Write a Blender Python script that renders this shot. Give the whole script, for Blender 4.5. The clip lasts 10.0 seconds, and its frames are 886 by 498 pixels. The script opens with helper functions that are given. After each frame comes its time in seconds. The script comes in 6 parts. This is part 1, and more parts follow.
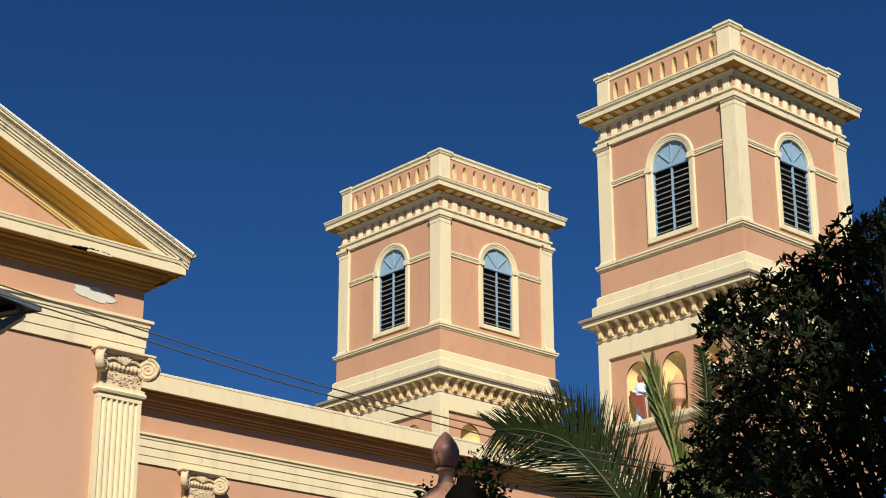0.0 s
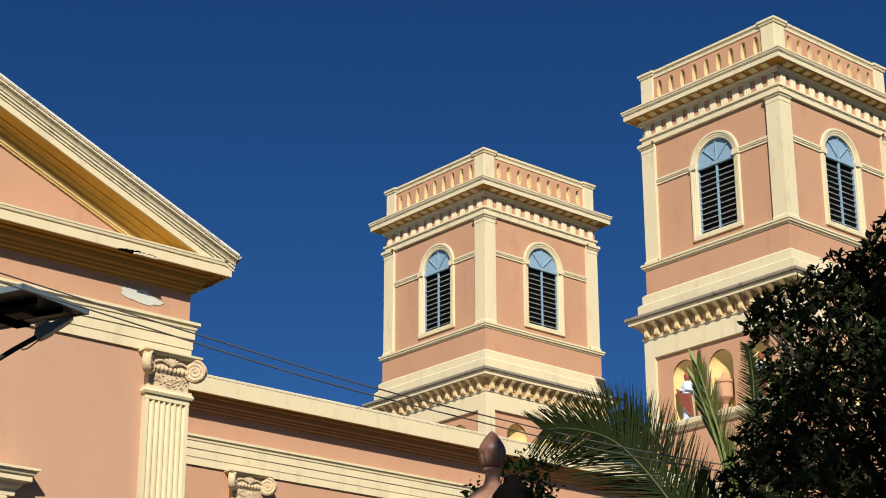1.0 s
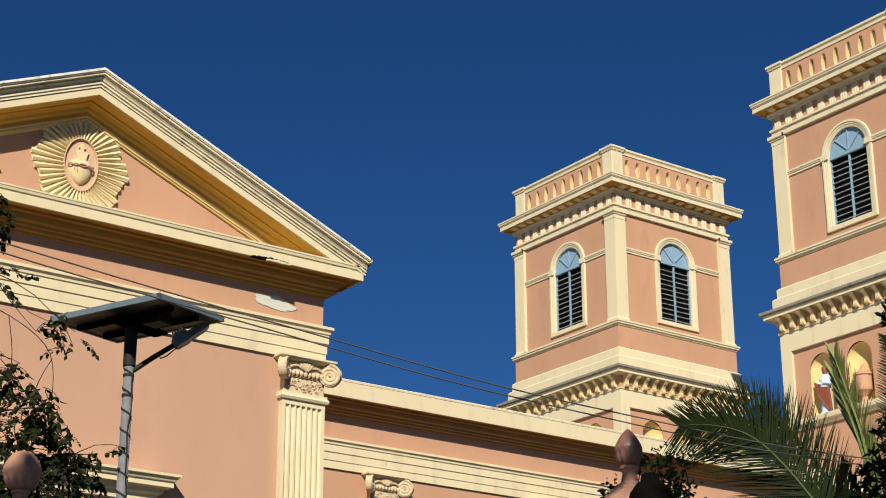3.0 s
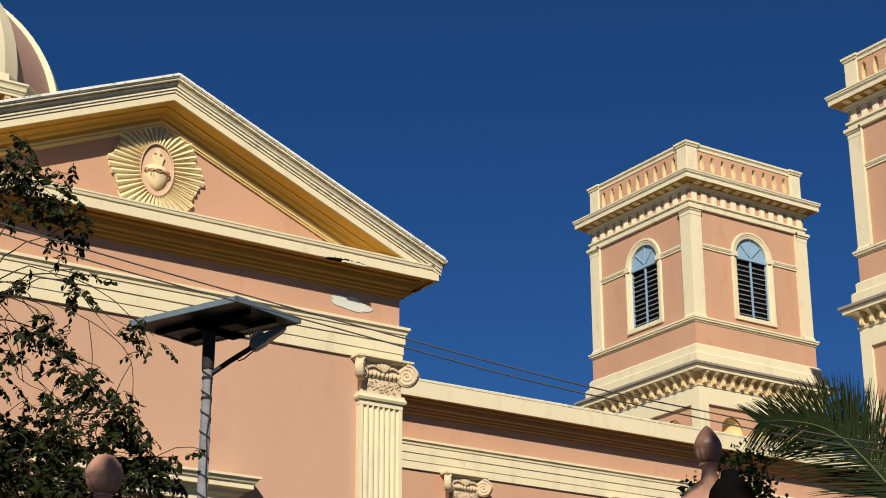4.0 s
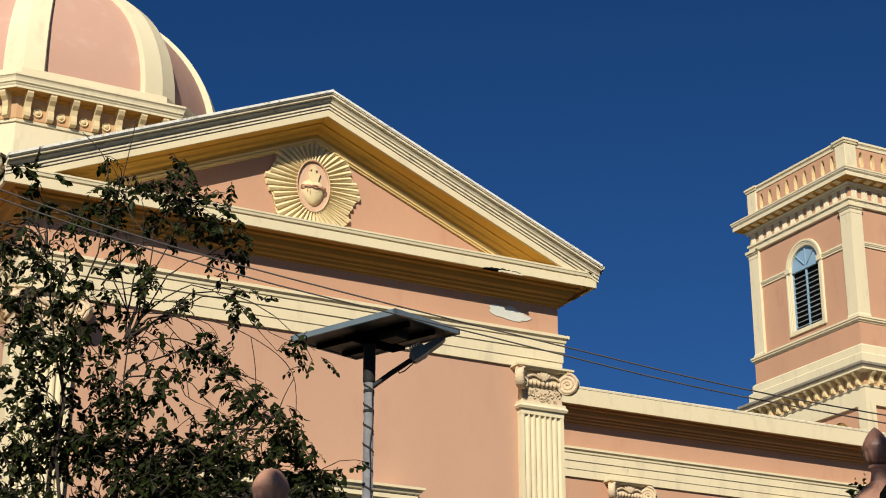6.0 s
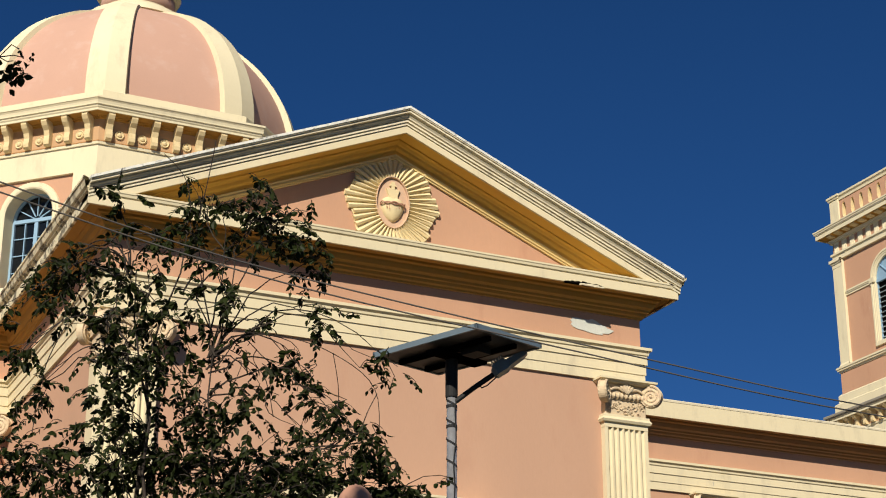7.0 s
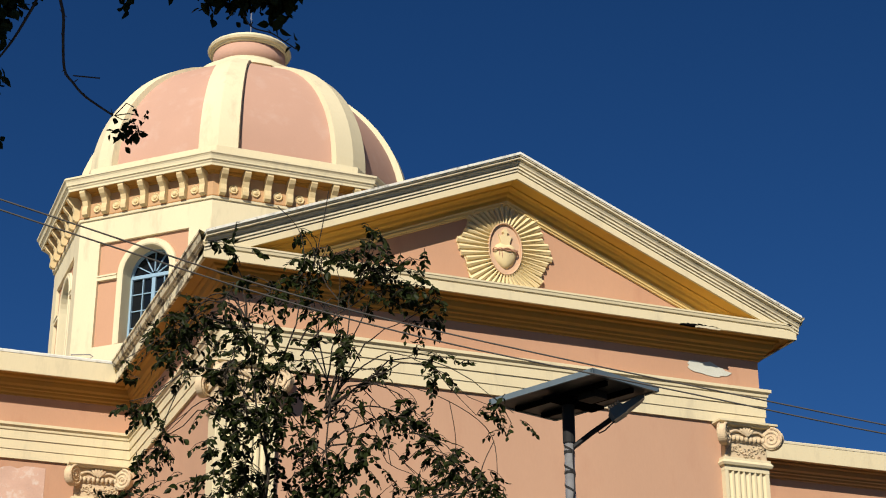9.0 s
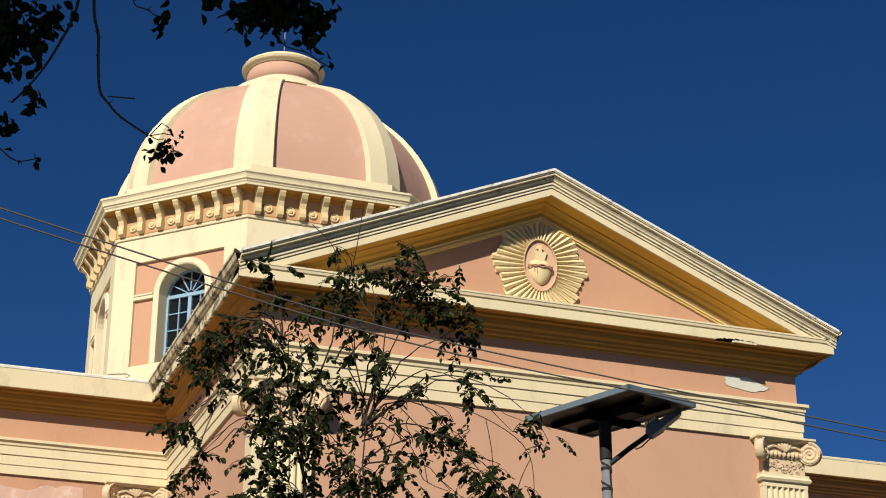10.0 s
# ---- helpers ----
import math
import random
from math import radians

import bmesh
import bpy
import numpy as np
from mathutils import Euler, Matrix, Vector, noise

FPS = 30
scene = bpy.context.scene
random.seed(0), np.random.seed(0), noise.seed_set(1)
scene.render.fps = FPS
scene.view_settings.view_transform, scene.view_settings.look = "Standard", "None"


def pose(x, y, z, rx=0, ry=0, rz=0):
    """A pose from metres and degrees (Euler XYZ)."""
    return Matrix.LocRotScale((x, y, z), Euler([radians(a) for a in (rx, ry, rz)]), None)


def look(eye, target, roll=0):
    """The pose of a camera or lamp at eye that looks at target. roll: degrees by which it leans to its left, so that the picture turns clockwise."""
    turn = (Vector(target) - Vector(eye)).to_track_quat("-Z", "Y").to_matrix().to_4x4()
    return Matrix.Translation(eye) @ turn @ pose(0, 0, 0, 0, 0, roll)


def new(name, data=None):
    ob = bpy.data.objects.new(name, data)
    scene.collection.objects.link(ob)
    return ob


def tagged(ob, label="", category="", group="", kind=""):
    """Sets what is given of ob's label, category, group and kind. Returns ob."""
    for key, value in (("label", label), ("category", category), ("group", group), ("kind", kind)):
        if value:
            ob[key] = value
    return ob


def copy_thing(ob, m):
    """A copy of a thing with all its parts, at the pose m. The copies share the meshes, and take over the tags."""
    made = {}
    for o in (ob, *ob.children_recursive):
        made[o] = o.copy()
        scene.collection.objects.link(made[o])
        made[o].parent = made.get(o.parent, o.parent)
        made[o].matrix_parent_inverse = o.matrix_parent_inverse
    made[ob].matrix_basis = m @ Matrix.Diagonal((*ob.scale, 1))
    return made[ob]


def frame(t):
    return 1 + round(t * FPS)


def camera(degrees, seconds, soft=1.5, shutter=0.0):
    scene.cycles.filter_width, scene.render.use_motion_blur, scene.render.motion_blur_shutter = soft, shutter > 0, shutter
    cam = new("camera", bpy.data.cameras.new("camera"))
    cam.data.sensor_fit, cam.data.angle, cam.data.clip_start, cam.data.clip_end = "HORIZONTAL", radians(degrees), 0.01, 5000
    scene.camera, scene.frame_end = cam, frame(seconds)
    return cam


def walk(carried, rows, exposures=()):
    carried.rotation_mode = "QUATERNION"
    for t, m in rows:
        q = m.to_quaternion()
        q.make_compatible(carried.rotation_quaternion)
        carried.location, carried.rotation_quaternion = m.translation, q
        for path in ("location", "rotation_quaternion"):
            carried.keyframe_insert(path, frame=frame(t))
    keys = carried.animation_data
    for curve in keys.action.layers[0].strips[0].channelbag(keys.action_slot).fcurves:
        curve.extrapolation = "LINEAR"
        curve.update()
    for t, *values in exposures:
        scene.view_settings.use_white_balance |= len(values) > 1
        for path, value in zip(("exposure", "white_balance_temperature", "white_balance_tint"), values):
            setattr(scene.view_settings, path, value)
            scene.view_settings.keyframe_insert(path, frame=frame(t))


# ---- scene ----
# ---------------------------------------------------------------- camera and walk
EYE = (0.0, 0.0, 1.6)
cam = camera(28.35, 10.0, soft=1.08)


def aim(yaw, pitch, roll):
    a, b = radians(yaw), radians(pitch)
    way = Vector((-math.sin(a) * math.cos(b), math.cos(a) * math.cos(b), math.sin(b)))
    return look(EYE, Vector(EYE) + way * 10, roll)


ROWS = (
    (0.0, -42.164, 20.103, -0.127), (0.5, -41.376, 20.103, -0.128), (1.0, -40.606, 20.098, -0.10),
    (1.5, -39.722, 20.099, -0.107), (2.0, -38.545, 20.101, -0.15), (2.5, -37.381, 20.112, -0.13),
    (4.0, -33.480, 20.095, -0.144), (4.5, -32.325, 20.096, -0.114), (5.0, -30.826, 20.096, -0.12),
    (5.5, -29.457, 20.186, -0.046), (7.0, -25.249, 20.882, -0.019), (7.5, -24.072, 21.233, 0.009),
    (8.0, -22.853, 21.582, 0.039), (8.5, -22.051, 22.005, 0.063), (9.0, -21.277, 22.404, 0.053),
    (9.5, -20.804, 22.681, 0.036), (10.0, -20.041, 22.958, 0.057),
)
walk(cam, [(t, aim(a, b, c)) for t, a, b, c in ROWS], exposures=((0.0, 0.54), (2.5, 0.52), (5.0, 0.48), (7.5, 0.46), (10.0, 0.44)))

# ---------------------------------------------------------------- world and sun
SUN_WAY = Vector((-0.80, -1.0, 0.90)).normalized()
world = bpy.data.worlds.new("sky")
scene.world = world
world.use_nodes = True
wn = world.node_tree
wn.nodes.clear()
sky = wn.nodes.new("ShaderNodeTexSky")
sky.sky_type = "NISHITA"
sky.sun_disc = False
sky.sun_elevation = math.asin(SUN_WAY.z)
sky.sun_rotation = math.atan2(SUN_WAY.x, SUN_WAY.y) % (2 * math.pi)
sky.altitude = 0
sky.air_density = 0.55
sky.dust_density = 0.0
sky.ozone_density = 5.0
bg = wn.nodes.new("ShaderNodeBackground")
bg.inputs["Strength"].default_value = 0.05
wout = wn.nodes.new("ShaderNodeOutputWorld")
deep = wn.nodes.new("ShaderNodeHueSaturation")
deep.inputs["Hue"].default_value = 0.505
deep.inputs["Saturation"].default_value = 1.2
deep.inputs["Value"].default_value = 0.985
wn.links.new(sky.outputs[0], deep.inputs["Color"])
wn.links.new(deep.outputs[0], bg.inputs[0])
wn.links.new(bg.outputs[0], wout.inputs[0])

sun_data = bpy.data.lights.new("sun", "SUN")
sun_data.energy = 4.8
sun_data.angle = radians(0.5)
sun_data.color = (1.0, 0.93, 0.82)
sun = new("sun", sun_data)
sun.matrix_world = look(SUN_WAY * 80, (0, 0, 0))


# ---------------------------------------------------------------- materials
def material(name, base, rough=0.8, metal=0.0, spread=0.12, grain=60.0, blotch=0.9, bump=0.15, stain=None,
             stain_amount=0.0, stain_scale=1.3, stretch=1.0, coat=0.0, per_object=0.0, island=0.0, translucent=0.0, spec=0.35, chips=None, chip_scale=3.0, chip_from=0.70):
    """Surface with a base colour varied by blotches and grain, stains with a shape of their own, and fine relief."""
    m = bpy.data.materials.new(name)
    m.use_nodes = True
    nt = m.node_tree
    nd, ln = nt.nodes, nt.links
    bsdf = nd["Principled BSDF"]
    bsdf.inputs["Roughness"].default_value = rough
    bsdf.inputs["Metallic"].default_value = metal
    bsdf.inputs["Specular IOR Level"].default_value = spec
    bsdf.inputs["Coat Weight"].default_value = coat
    geo = nd.new("ShaderNodeNewGeometry")
    mp = nd.new("ShaderNodeMapping")
    mp.inputs["Scale"].default_value = (1, 1, stretch)
    ln.new(geo.outputs["Position"], mp.inputs[0])

    def tex(scale, detail, rgh=0.55):
        n = nd.new("ShaderNodeTexNoise")
        n.inputs["Scale"].default_value = scale
        n.inputs["Detail"].default_value = detail
        n.inputs["Roughness"].default_value = rgh
        ln.new(mp.outputs[0], n.inputs["Vector"])
        return n

    big, fine = tex(blotch, 5), tex(grain, 3)
    val = nd.new("ShaderNodeMath")
    val.operation = "MULTIPLY_ADD"
    ln.new(big.outputs[0], val.inputs[0])
    val.inputs[1].default_value = spread * 2.2
    val.inputs[2].default_value = 1 - spread * 1.1
    val2 = nd.new("ShaderNodeMath")
    val2.operation = "MULTIPLY_ADD"
    ln.new(fine.outputs[0], val2.inputs[0])
    val2.inputs[1].default_value = spread * 0.8
    ln.new(val.outputs[0], val2.inputs[2])
    last = val2
    if per_object or island:
        src = nd.new("ShaderNodeObjectInfo").outputs["Random"] if per_object else geo.outputs["Random Per Island"]
        v3 = nd.new("ShaderNodeMath")
        v3.operation = "MULTIPLY_ADD"
        ln.new(src, v3.inputs[0])
        v3.inputs[1].default_value = per_object or island
        ln.new(last.outputs[0], v3.inputs[2])
        last = v3
    mix = nd.new("ShaderNodeMix")
    mix.data_type = "RGBA"
    mix.blend_type = "MULTIPLY"
    mix.inputs[0].default_value = 1.0
    mix.inputs[6].default_value = (*base, 1)
    ln.new(last.outputs[0], mix.inputs[7])
    colour = mix.outputs[2]
    if stain:
        st = tex(stain_scale, 6, 0.65)
        ramp = nd.new("ShaderNodeMapRange")
        ramp.inputs[1].default_value, ramp.inputs[2].default_value = 0.54, 0.72
        ramp.inputs[4].default_value = stain_amount
        ln.new(st.outputs[0], ramp.inputs[0])
        mx = nd.new("ShaderNodeMix")
        mx.data_type = "RGBA"
        ln.new(ramp.outputs[0], mx.inputs[0])
        ln.new(colour, mx.inputs[6])
        mx.inputs[7].default_value = (*stain, 1)
        colour = mx.outputs[2]
    if chips:
        cn = tex(chip_scale, 8, 0.7)
        cr = nd.new("ShaderNodeMapRange")
        cr.inputs[1].default_value, cr.inputs[2].default_value = chip_from, chip_from + 0.03
        cr.inputs[4].default_value = 0.8
        ln.new(cn.outputs[0], cr.inputs[0])
        cx_ = nd.new("ShaderNodeMix")
        cx_.data_type = "RGBA"
        ln.new(cr.outputs[0], cx_.inputs[0])
        ln.new(colour, cx_.inputs[6])
        cx_.inputs[7].default_value = (*chips, 1)
        colour = cx_.outputs[2]
    ln.new(colour, bsdf.inputs["Base Color"])
    bm_ = nd.new("ShaderNodeBump")
    bm_.inputs["Strength"].default_value = bump
    bm_.inputs["Distance"].default_value = 0.01
    ln.new(fine.outputs[0], bm_.inputs["Height"])
    ln.new(bm_.outputs[0], bsdf.inputs["Normal"])
    if translucent:
        tr = nd.new("ShaderNodeBsdfTranslucent")
        ln.new(colour, tr.inputs[0])
        ms = nd.new("ShaderNodeMixShader")
        ms.inputs[0].default_value = translucent
        out = nd["Material Output"]
        ln.new(bsdf.outputs[0], ms.inputs[1])
        ln.new(tr.outputs[0], ms.inputs[2])
        ln.new(ms.outputs[0], out.inputs[0])
    return m


PINK = material("pink_lime_plaster", (0.428, 0.241, 0.145), 0.9, spread=0.10, grain=28, blotch=0.7, bump=0.25,
                stain=(0.34, 0.155, 0.095), stain_amount=0.45, stain_scale=1.5, stretch=0.35, chips=(0.50, 0.36, 0.28), chip_scale=1.9, chip_from=0.685)
PINK_FACADE = material("pale_pink_lime_plaster", (0.428, 0.254, 0.162), 0.9, spread=0.10, grain=28, blotch=0.7, bump=0.25,
                stain=(0.34, 0.155, 0.095), stain_amount=0.25, stain_scale=1.5, stretch=0.35, chips=(0.50, 0.36, 0.28), chip_scale=1.9, chip_from=0.72)
PINK_DOME = material("pale_pink_dome_plaster", (0.42, 0.25, 0.18), 0.85, spread=0.10, grain=25, blotch=0.6, bump=0.2,
                     stain=(0.50, 0.36, 0.29), stain_amount=0.4, stain_scale=1.6)
CREAM = material("cream_lime_plaster", (0.585, 0.50, 0.315), 0.85, spread=0.08, grain=30, blotch=0.8, bump=0.2,
                 stain=(0.38, 0.325, 0.22), stain_amount=0.5, stain_scale=2.6, stretch=0.3, chips=(0.34, 0.31, 0.25), chip_scale=3.4, chip_from=0.71)
PALE = material("pale_cream_lime_plaster", (0.585, 0.512, 0.335), 0.85, spread=0.08, grain=30, blotch=0.8, bump=0.2,
                stain=(0.38, 0.325, 0.22), stain_amount=0.5, stain_scale=2.6, stretch=0.3, chips=(0.34, 0.31, 0.25), chip_scale=3.4, chip_from=0.71)
GREYED = material("weathered_cream_moulding", (0.56, 0.49, 0.335), 0.9, spread=0.2, grain=26, blotch=3.0, bump=0.5,
                  stain=(0.12, 0.105, 0.08), stain_amount=0.55, stain_scale=5.0, chips=(0.26, 0.23, 0.17), chip_scale=9.0, chip_from=0.64)
LIMED = material("flaking_white_limewash", (0.58, 0.56, 0.48), 0.95, spread=0.25, grain=26, blotch=4.0, bump=0.6,
                 stain=(0.10, 0.09, 0.075), stain_amount=0.7, stain_scale=7.0, chips=(0.10, 0.09, 0.07), chip_scale=7.0, chip_from=0.635)
# Golden tint stands for light bounced onto the cream raking soffit.
GOLDEN_BOUNCE = material("golden_bounce_tint", (0.60, 0.345, 0.06), 0.9, spread=0.12, grain=30, blotch=1.0, bump=0.2,
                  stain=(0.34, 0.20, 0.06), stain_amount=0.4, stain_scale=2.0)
WARM_CREAM = material("warm_cream_lime_wash", (0.56, 0.44, 0.235), 0.9, spread=0.12, grain=30, blotch=3, bump=0.25,
                      stain=(0.36, 0.22, 0.09), stain_amount=0.4, stain_scale=5)
STRAW = material("straw_yellow_lime_wash", (0.60, 0.45, 0.19), 0.9, spread=0.12, grain=30, blotch=2, bump=0.2)
BURST = material("warm_yellow_cream_plaster", (0.60, 0.485, 0.265), 0.88, spread=0.10, grain=34, blotch=3, bump=0.2,
                 stain=(0.42, 0.30, 0.15), stain_amount=0.3, stain_scale=6)
FADED_PINK = material("faded_pink_plaster", (0.50, 0.33, 0.21), 0.9, spread=0.14, grain=30, blotch=4, bump=0.3)
# Ochre puts shade and warm bounce into the colour of cream soffits.
OCHRE_SHADE = material("ochre_shade_tint", (0.37, 0.19, 0.036), 0.9, spread=0.14, grain=30, blotch=0.9, bump=0.2,
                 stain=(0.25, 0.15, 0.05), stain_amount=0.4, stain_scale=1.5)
GREY_BROWN = material("dark_grey_brown_plaster", (0.22, 0.195, 0.15), 0.95, spread=0.3, grain=26, blotch=3.0, bump=0.5,
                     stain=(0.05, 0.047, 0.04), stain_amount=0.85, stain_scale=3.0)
# Russet carries the nave soffit's shade; the drum fillet shares it.
RUSSET = material("russet_soffit_shade_and_fillet", (0.33, 0.165, 0.06), 0.9, spread=0.14, grain=30, blotch=0.9, bump=0.2,
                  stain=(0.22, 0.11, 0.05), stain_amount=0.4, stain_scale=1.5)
# Tan holds the orange-brown shading between the brackets.
TAN_SHADE = material("tan_shade_tint", (0.40, 0.245, 0.125), 0.9, spread=0.14, grain=30, blotch=1.2, bump=0.2)
CARVED = material("carved_cream_plaster", (0.50, 0.39, 0.245), 0.9, spread=0.16, grain=40, blotch=5, bump=0.4,
                  stain=(0.37, 0.22, 0.15), stain_amount=0.6, stain_scale=9)
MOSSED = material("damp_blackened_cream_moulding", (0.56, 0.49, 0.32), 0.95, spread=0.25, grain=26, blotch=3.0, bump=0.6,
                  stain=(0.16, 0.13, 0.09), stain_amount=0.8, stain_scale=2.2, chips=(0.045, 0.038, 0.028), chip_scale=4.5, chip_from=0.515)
PATCH = material("bare_white_plaster", (0.47, 0.47, 0.40), 0.95, spread=0.12, grain=40, blotch=6, bump=0.4)
PEELED = material("peeled_wall_plaster", (0.47, 0.31, 0.235), 0.95, spread=0.2, grain=30, blotch=2.5, bump=0.4,
                  stain=(0.60, 0.53, 0.46), stain_amount=0.95, stain_scale=4.5)
BLUE = material("pale_blue_painted_wood", (0.20, 0.31, 0.40), 0.55, spread=0.12, grain=40, blotch=4, bump=0.1)
BLUE_GREY = material("faded_blue_grey_louvre_wood", (0.36, 0.40, 0.42), 0.6, spread=0.2, grain=40, blotch=5, bump=0.1)
# Near black puts the shade of unlit openings into the colour.
DARK = material("near_black_interior_shade", (0.007, 0.0065, 0.006), 0.95, spec=0.0, spread=0.2)
ROOF = material("weathered_roof_plaster", (0.45, 0.40, 0.33), 0.95, spread=0.25, stain=(0.15, 0.14, 0.12), stain_amount=0.6)
STONE_RED = material("reddish_moulded_terracotta", (0.38, 0.20, 0.13), 0.75, spread=0.18, grain=45, blotch=8, bump=0.3,
                     stain=(0.16, 0.09, 0.07), stain_amount=0.5, stain_scale=14)
STONE_BROWN = material("dark_brown_moulded_terracotta", (0.17, 0.085, 0.058), 0.42, spec=0.5, spread=0.2, grain=45, blotch=8, bump=0.3,
                       stain=(0.05, 0.035, 0.03), stain_amount=0.7, stain_scale=12)
# Near black holds painted shade; the panel rails use it too.
SHADE_BLACK = material("near_black_for_shade_and_rails", (0.004, 0.0036, 0.0033), 0.95, spec=0.0, spread=0.3, grain=40, blotch=6, bump=0.4)
STEEL = material("galvanised_steel", (0.40, 0.40, 0.41), 0.26, metal=0.7, spread=0.5, grain=35, blotch=9, bump=0.08)
BLACK_TAPE = material("black_rubber_tape", (0.02, 0.02, 0.02), 0.6, spec=0.1, spread=0.2)
PANEL_BACK = material("dusty_dark_panel_backing", (0.045, 0.042, 0.04), 0.5, spec=0.3, spread=0.4, grain=20, blotch=7,
                      stain=(0.17, 0.14, 0.10), stain_amount=0.75, stain_scale=4)
LAMP_PAINT = material("slate_blue_painted_metal", (0.13, 0.17, 0.195), 0.45, metal=0.2, spread=0.15, grain=30, blotch=10)
CABLE = material("dull_grey_weathered_cable", (0.08, 0.07, 0.058), 0.36, spec=1.0, spread=0.2)
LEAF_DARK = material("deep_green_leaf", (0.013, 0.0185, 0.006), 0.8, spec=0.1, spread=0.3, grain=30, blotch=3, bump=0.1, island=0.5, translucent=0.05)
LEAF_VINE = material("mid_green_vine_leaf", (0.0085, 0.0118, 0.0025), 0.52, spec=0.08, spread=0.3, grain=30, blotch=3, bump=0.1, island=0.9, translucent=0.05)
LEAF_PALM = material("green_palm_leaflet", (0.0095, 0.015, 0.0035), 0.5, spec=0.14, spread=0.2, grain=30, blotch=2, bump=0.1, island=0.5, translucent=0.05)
LEAF_FRESH = material("fresh_green_leaf", (0.032, 0.050, 0.011), 0.6, spec=0.12, spread=0.3, grain=30, blotch=3, bump=0.1, island=0.7, translucent=0.08)
PALM_RIB = material("dull_green_palm_rib", (0.05, 0.065, 0.018), 0.6, spread=0.15, grain=20, blotch=4)
PALM_LIGHT = material("pale_green_palm_rachis", (0.14, 0.17, 0.045), 0.5, spread=0.15, grain=20, blotch=4)
BARK = material("brown_grey_bark", (0.07, 0.052, 0.04), 0.95, spec=0.05, spread=0.4, grain=60, blotch=8, bump=0.7, stretch=0.3)
TWIG = material("dry_brown_twig", (0.026, 0.019, 0.013), 0.9, spread=0.3, grain=60, blotch=9, bump=0.4)
EARTH = material("dark_garden_earth", (0.05, 0.045, 0.03), 0.95, spread=0.25, grain=14, blotch=0.4, bump=0.4,
                 stain=(0.035, 0.045, 0.02), stain_amount=0.6, stain_scale=0.3)
ROBE = material("painted_blue_white_plaster", (0.46, 0.54, 0.62), 0.7, spread=0.15, grain=20, blotch=6)
CLOAK = material("painted_red_brown_plaster", (0.20, 0.055, 0.03), 0.7, spread=0.2, grain=20, blotch=6)
FLOWER = material("orange_red_petal", (0.75, 0.16, 0.04), 0.6, spread=0.1)
GLASS = bpy.data.materials.new("dark_window_glass")
GLASS.use_nodes = True
_b = GLASS.node_tree.nodes["Principled BSDF"]
_b.inputs["Base Color"].default_value = (0.006, 0.008, 0.01, 1)
_b.inputs["Specular IOR Level"].default_value = 0.3
_b.inputs["Roughness"].default_value = 0.12


# ---------------------------------------------------------------- mesh helpers
def link(name, bm, mat, parent=None, label="", smooth=False):
    bmesh.ops.remove_doubles(bm, verts=bm.verts, dist=0.0004)
    bmesh.ops.recalc_face_normals(bm, faces=bm.faces)
    me = bpy.data.meshes.new(name)
    bm.to_mesh(me)
    bm.free()
    for one in (mat if isinstance(mat, (list, tuple)) else [mat]):
        me.materials.append(one)
    if smooth:
        for p in me.polygons:
            p.use_smooth = True
    ob = new(name, me)
    if parent is not None:
        ob.parent = parent
    if label:
        ob["label"] = label
    return ob


part = link


def again(name, ob, parent, m):
    """The same mesh once more, as a part of its own."""
    o = new(name, ob.data)
    o.parent = parent
    o.matrix_basis = m
    return o


def empty(name, at=(0, 0, 0), turn=0.0):
    e = new(name)
    e.empty_display_size = 0.3
    e.matrix_world = pose(*at, 0, 0, turn)
    return e


def quad(bm, *pts, mat=0):
    try:
        f = bm.faces.new([bm.verts.new(p) for p in pts])
        f.material_index = mat
    except ValueError:
        pass


def box(bm, x0, x1, y0, y1, z0, z1, m=None):
    c = [Vector((x, y, z)) for x in (x0, x1) for y in (y0, y1) for z in (z0, z1)]
    v = [bm.verts.new(m @ p if m else p) for p in c]
    for f in ((0, 1, 3, 2), (4, 6, 7, 5), (0, 4, 5, 1), (2, 3, 7, 6), (0, 2, 6, 4), (1, 5, 7, 3)):
        bm.faces.new([v[i] for i in f])


def soft_box(x0, x1, y0, y1, z0, z1, r=0.01):
    bm = bmesh.new()
    box(bm, x0, x1, y0, y1, z0, z1)
    bmesh.ops.bevel(bm, geom=bm.edges[:], offset=r, segments=1, affect="EDGES")
    return bm


def sweep(bm, profile, path, closed=False, before=None, after=None):
    """Runs a profile of (offset outward, height) along a plan path with mitred corners; outward is right of the way."""
    pts = [Vector((p[0], p[1])) for p in path]
    n = len(pts)
    rings = []
    for i, p in enumerate(pts):
        a = pts[i - 1] if (i or closed) else (Vector(before) if before else None)
        b = pts[(i + 1) % n] if (i < n - 1 or closed) else (Vector(after) if after else None)
        d0 = (p - a).normalized() if a is not None else None
        d1 = (b - p).normalized() if b is not None else None
        d0, d1 = d0 or d1, d1 or d0
        n0, n1 = Vector((d0.y, -d0.x)), Vector((d1.y, -d1.x))
        mit = (n0 + n1) / (1 + n0.dot(n1))
        rings.append([bm.verts.new((p.x + mit.x * o, p.y + mit.y * o, z)) for o, z in profile])
    k = len(profile)
    for i in range(n if closed else n - 1):
        r0, r1 = rings[i], rings[(i + 1) % n]
        for j in range(k - 1):
            bm.faces.new((r0[j], r1[j], r1[j + 1], r0[j + 1]))
    return rings


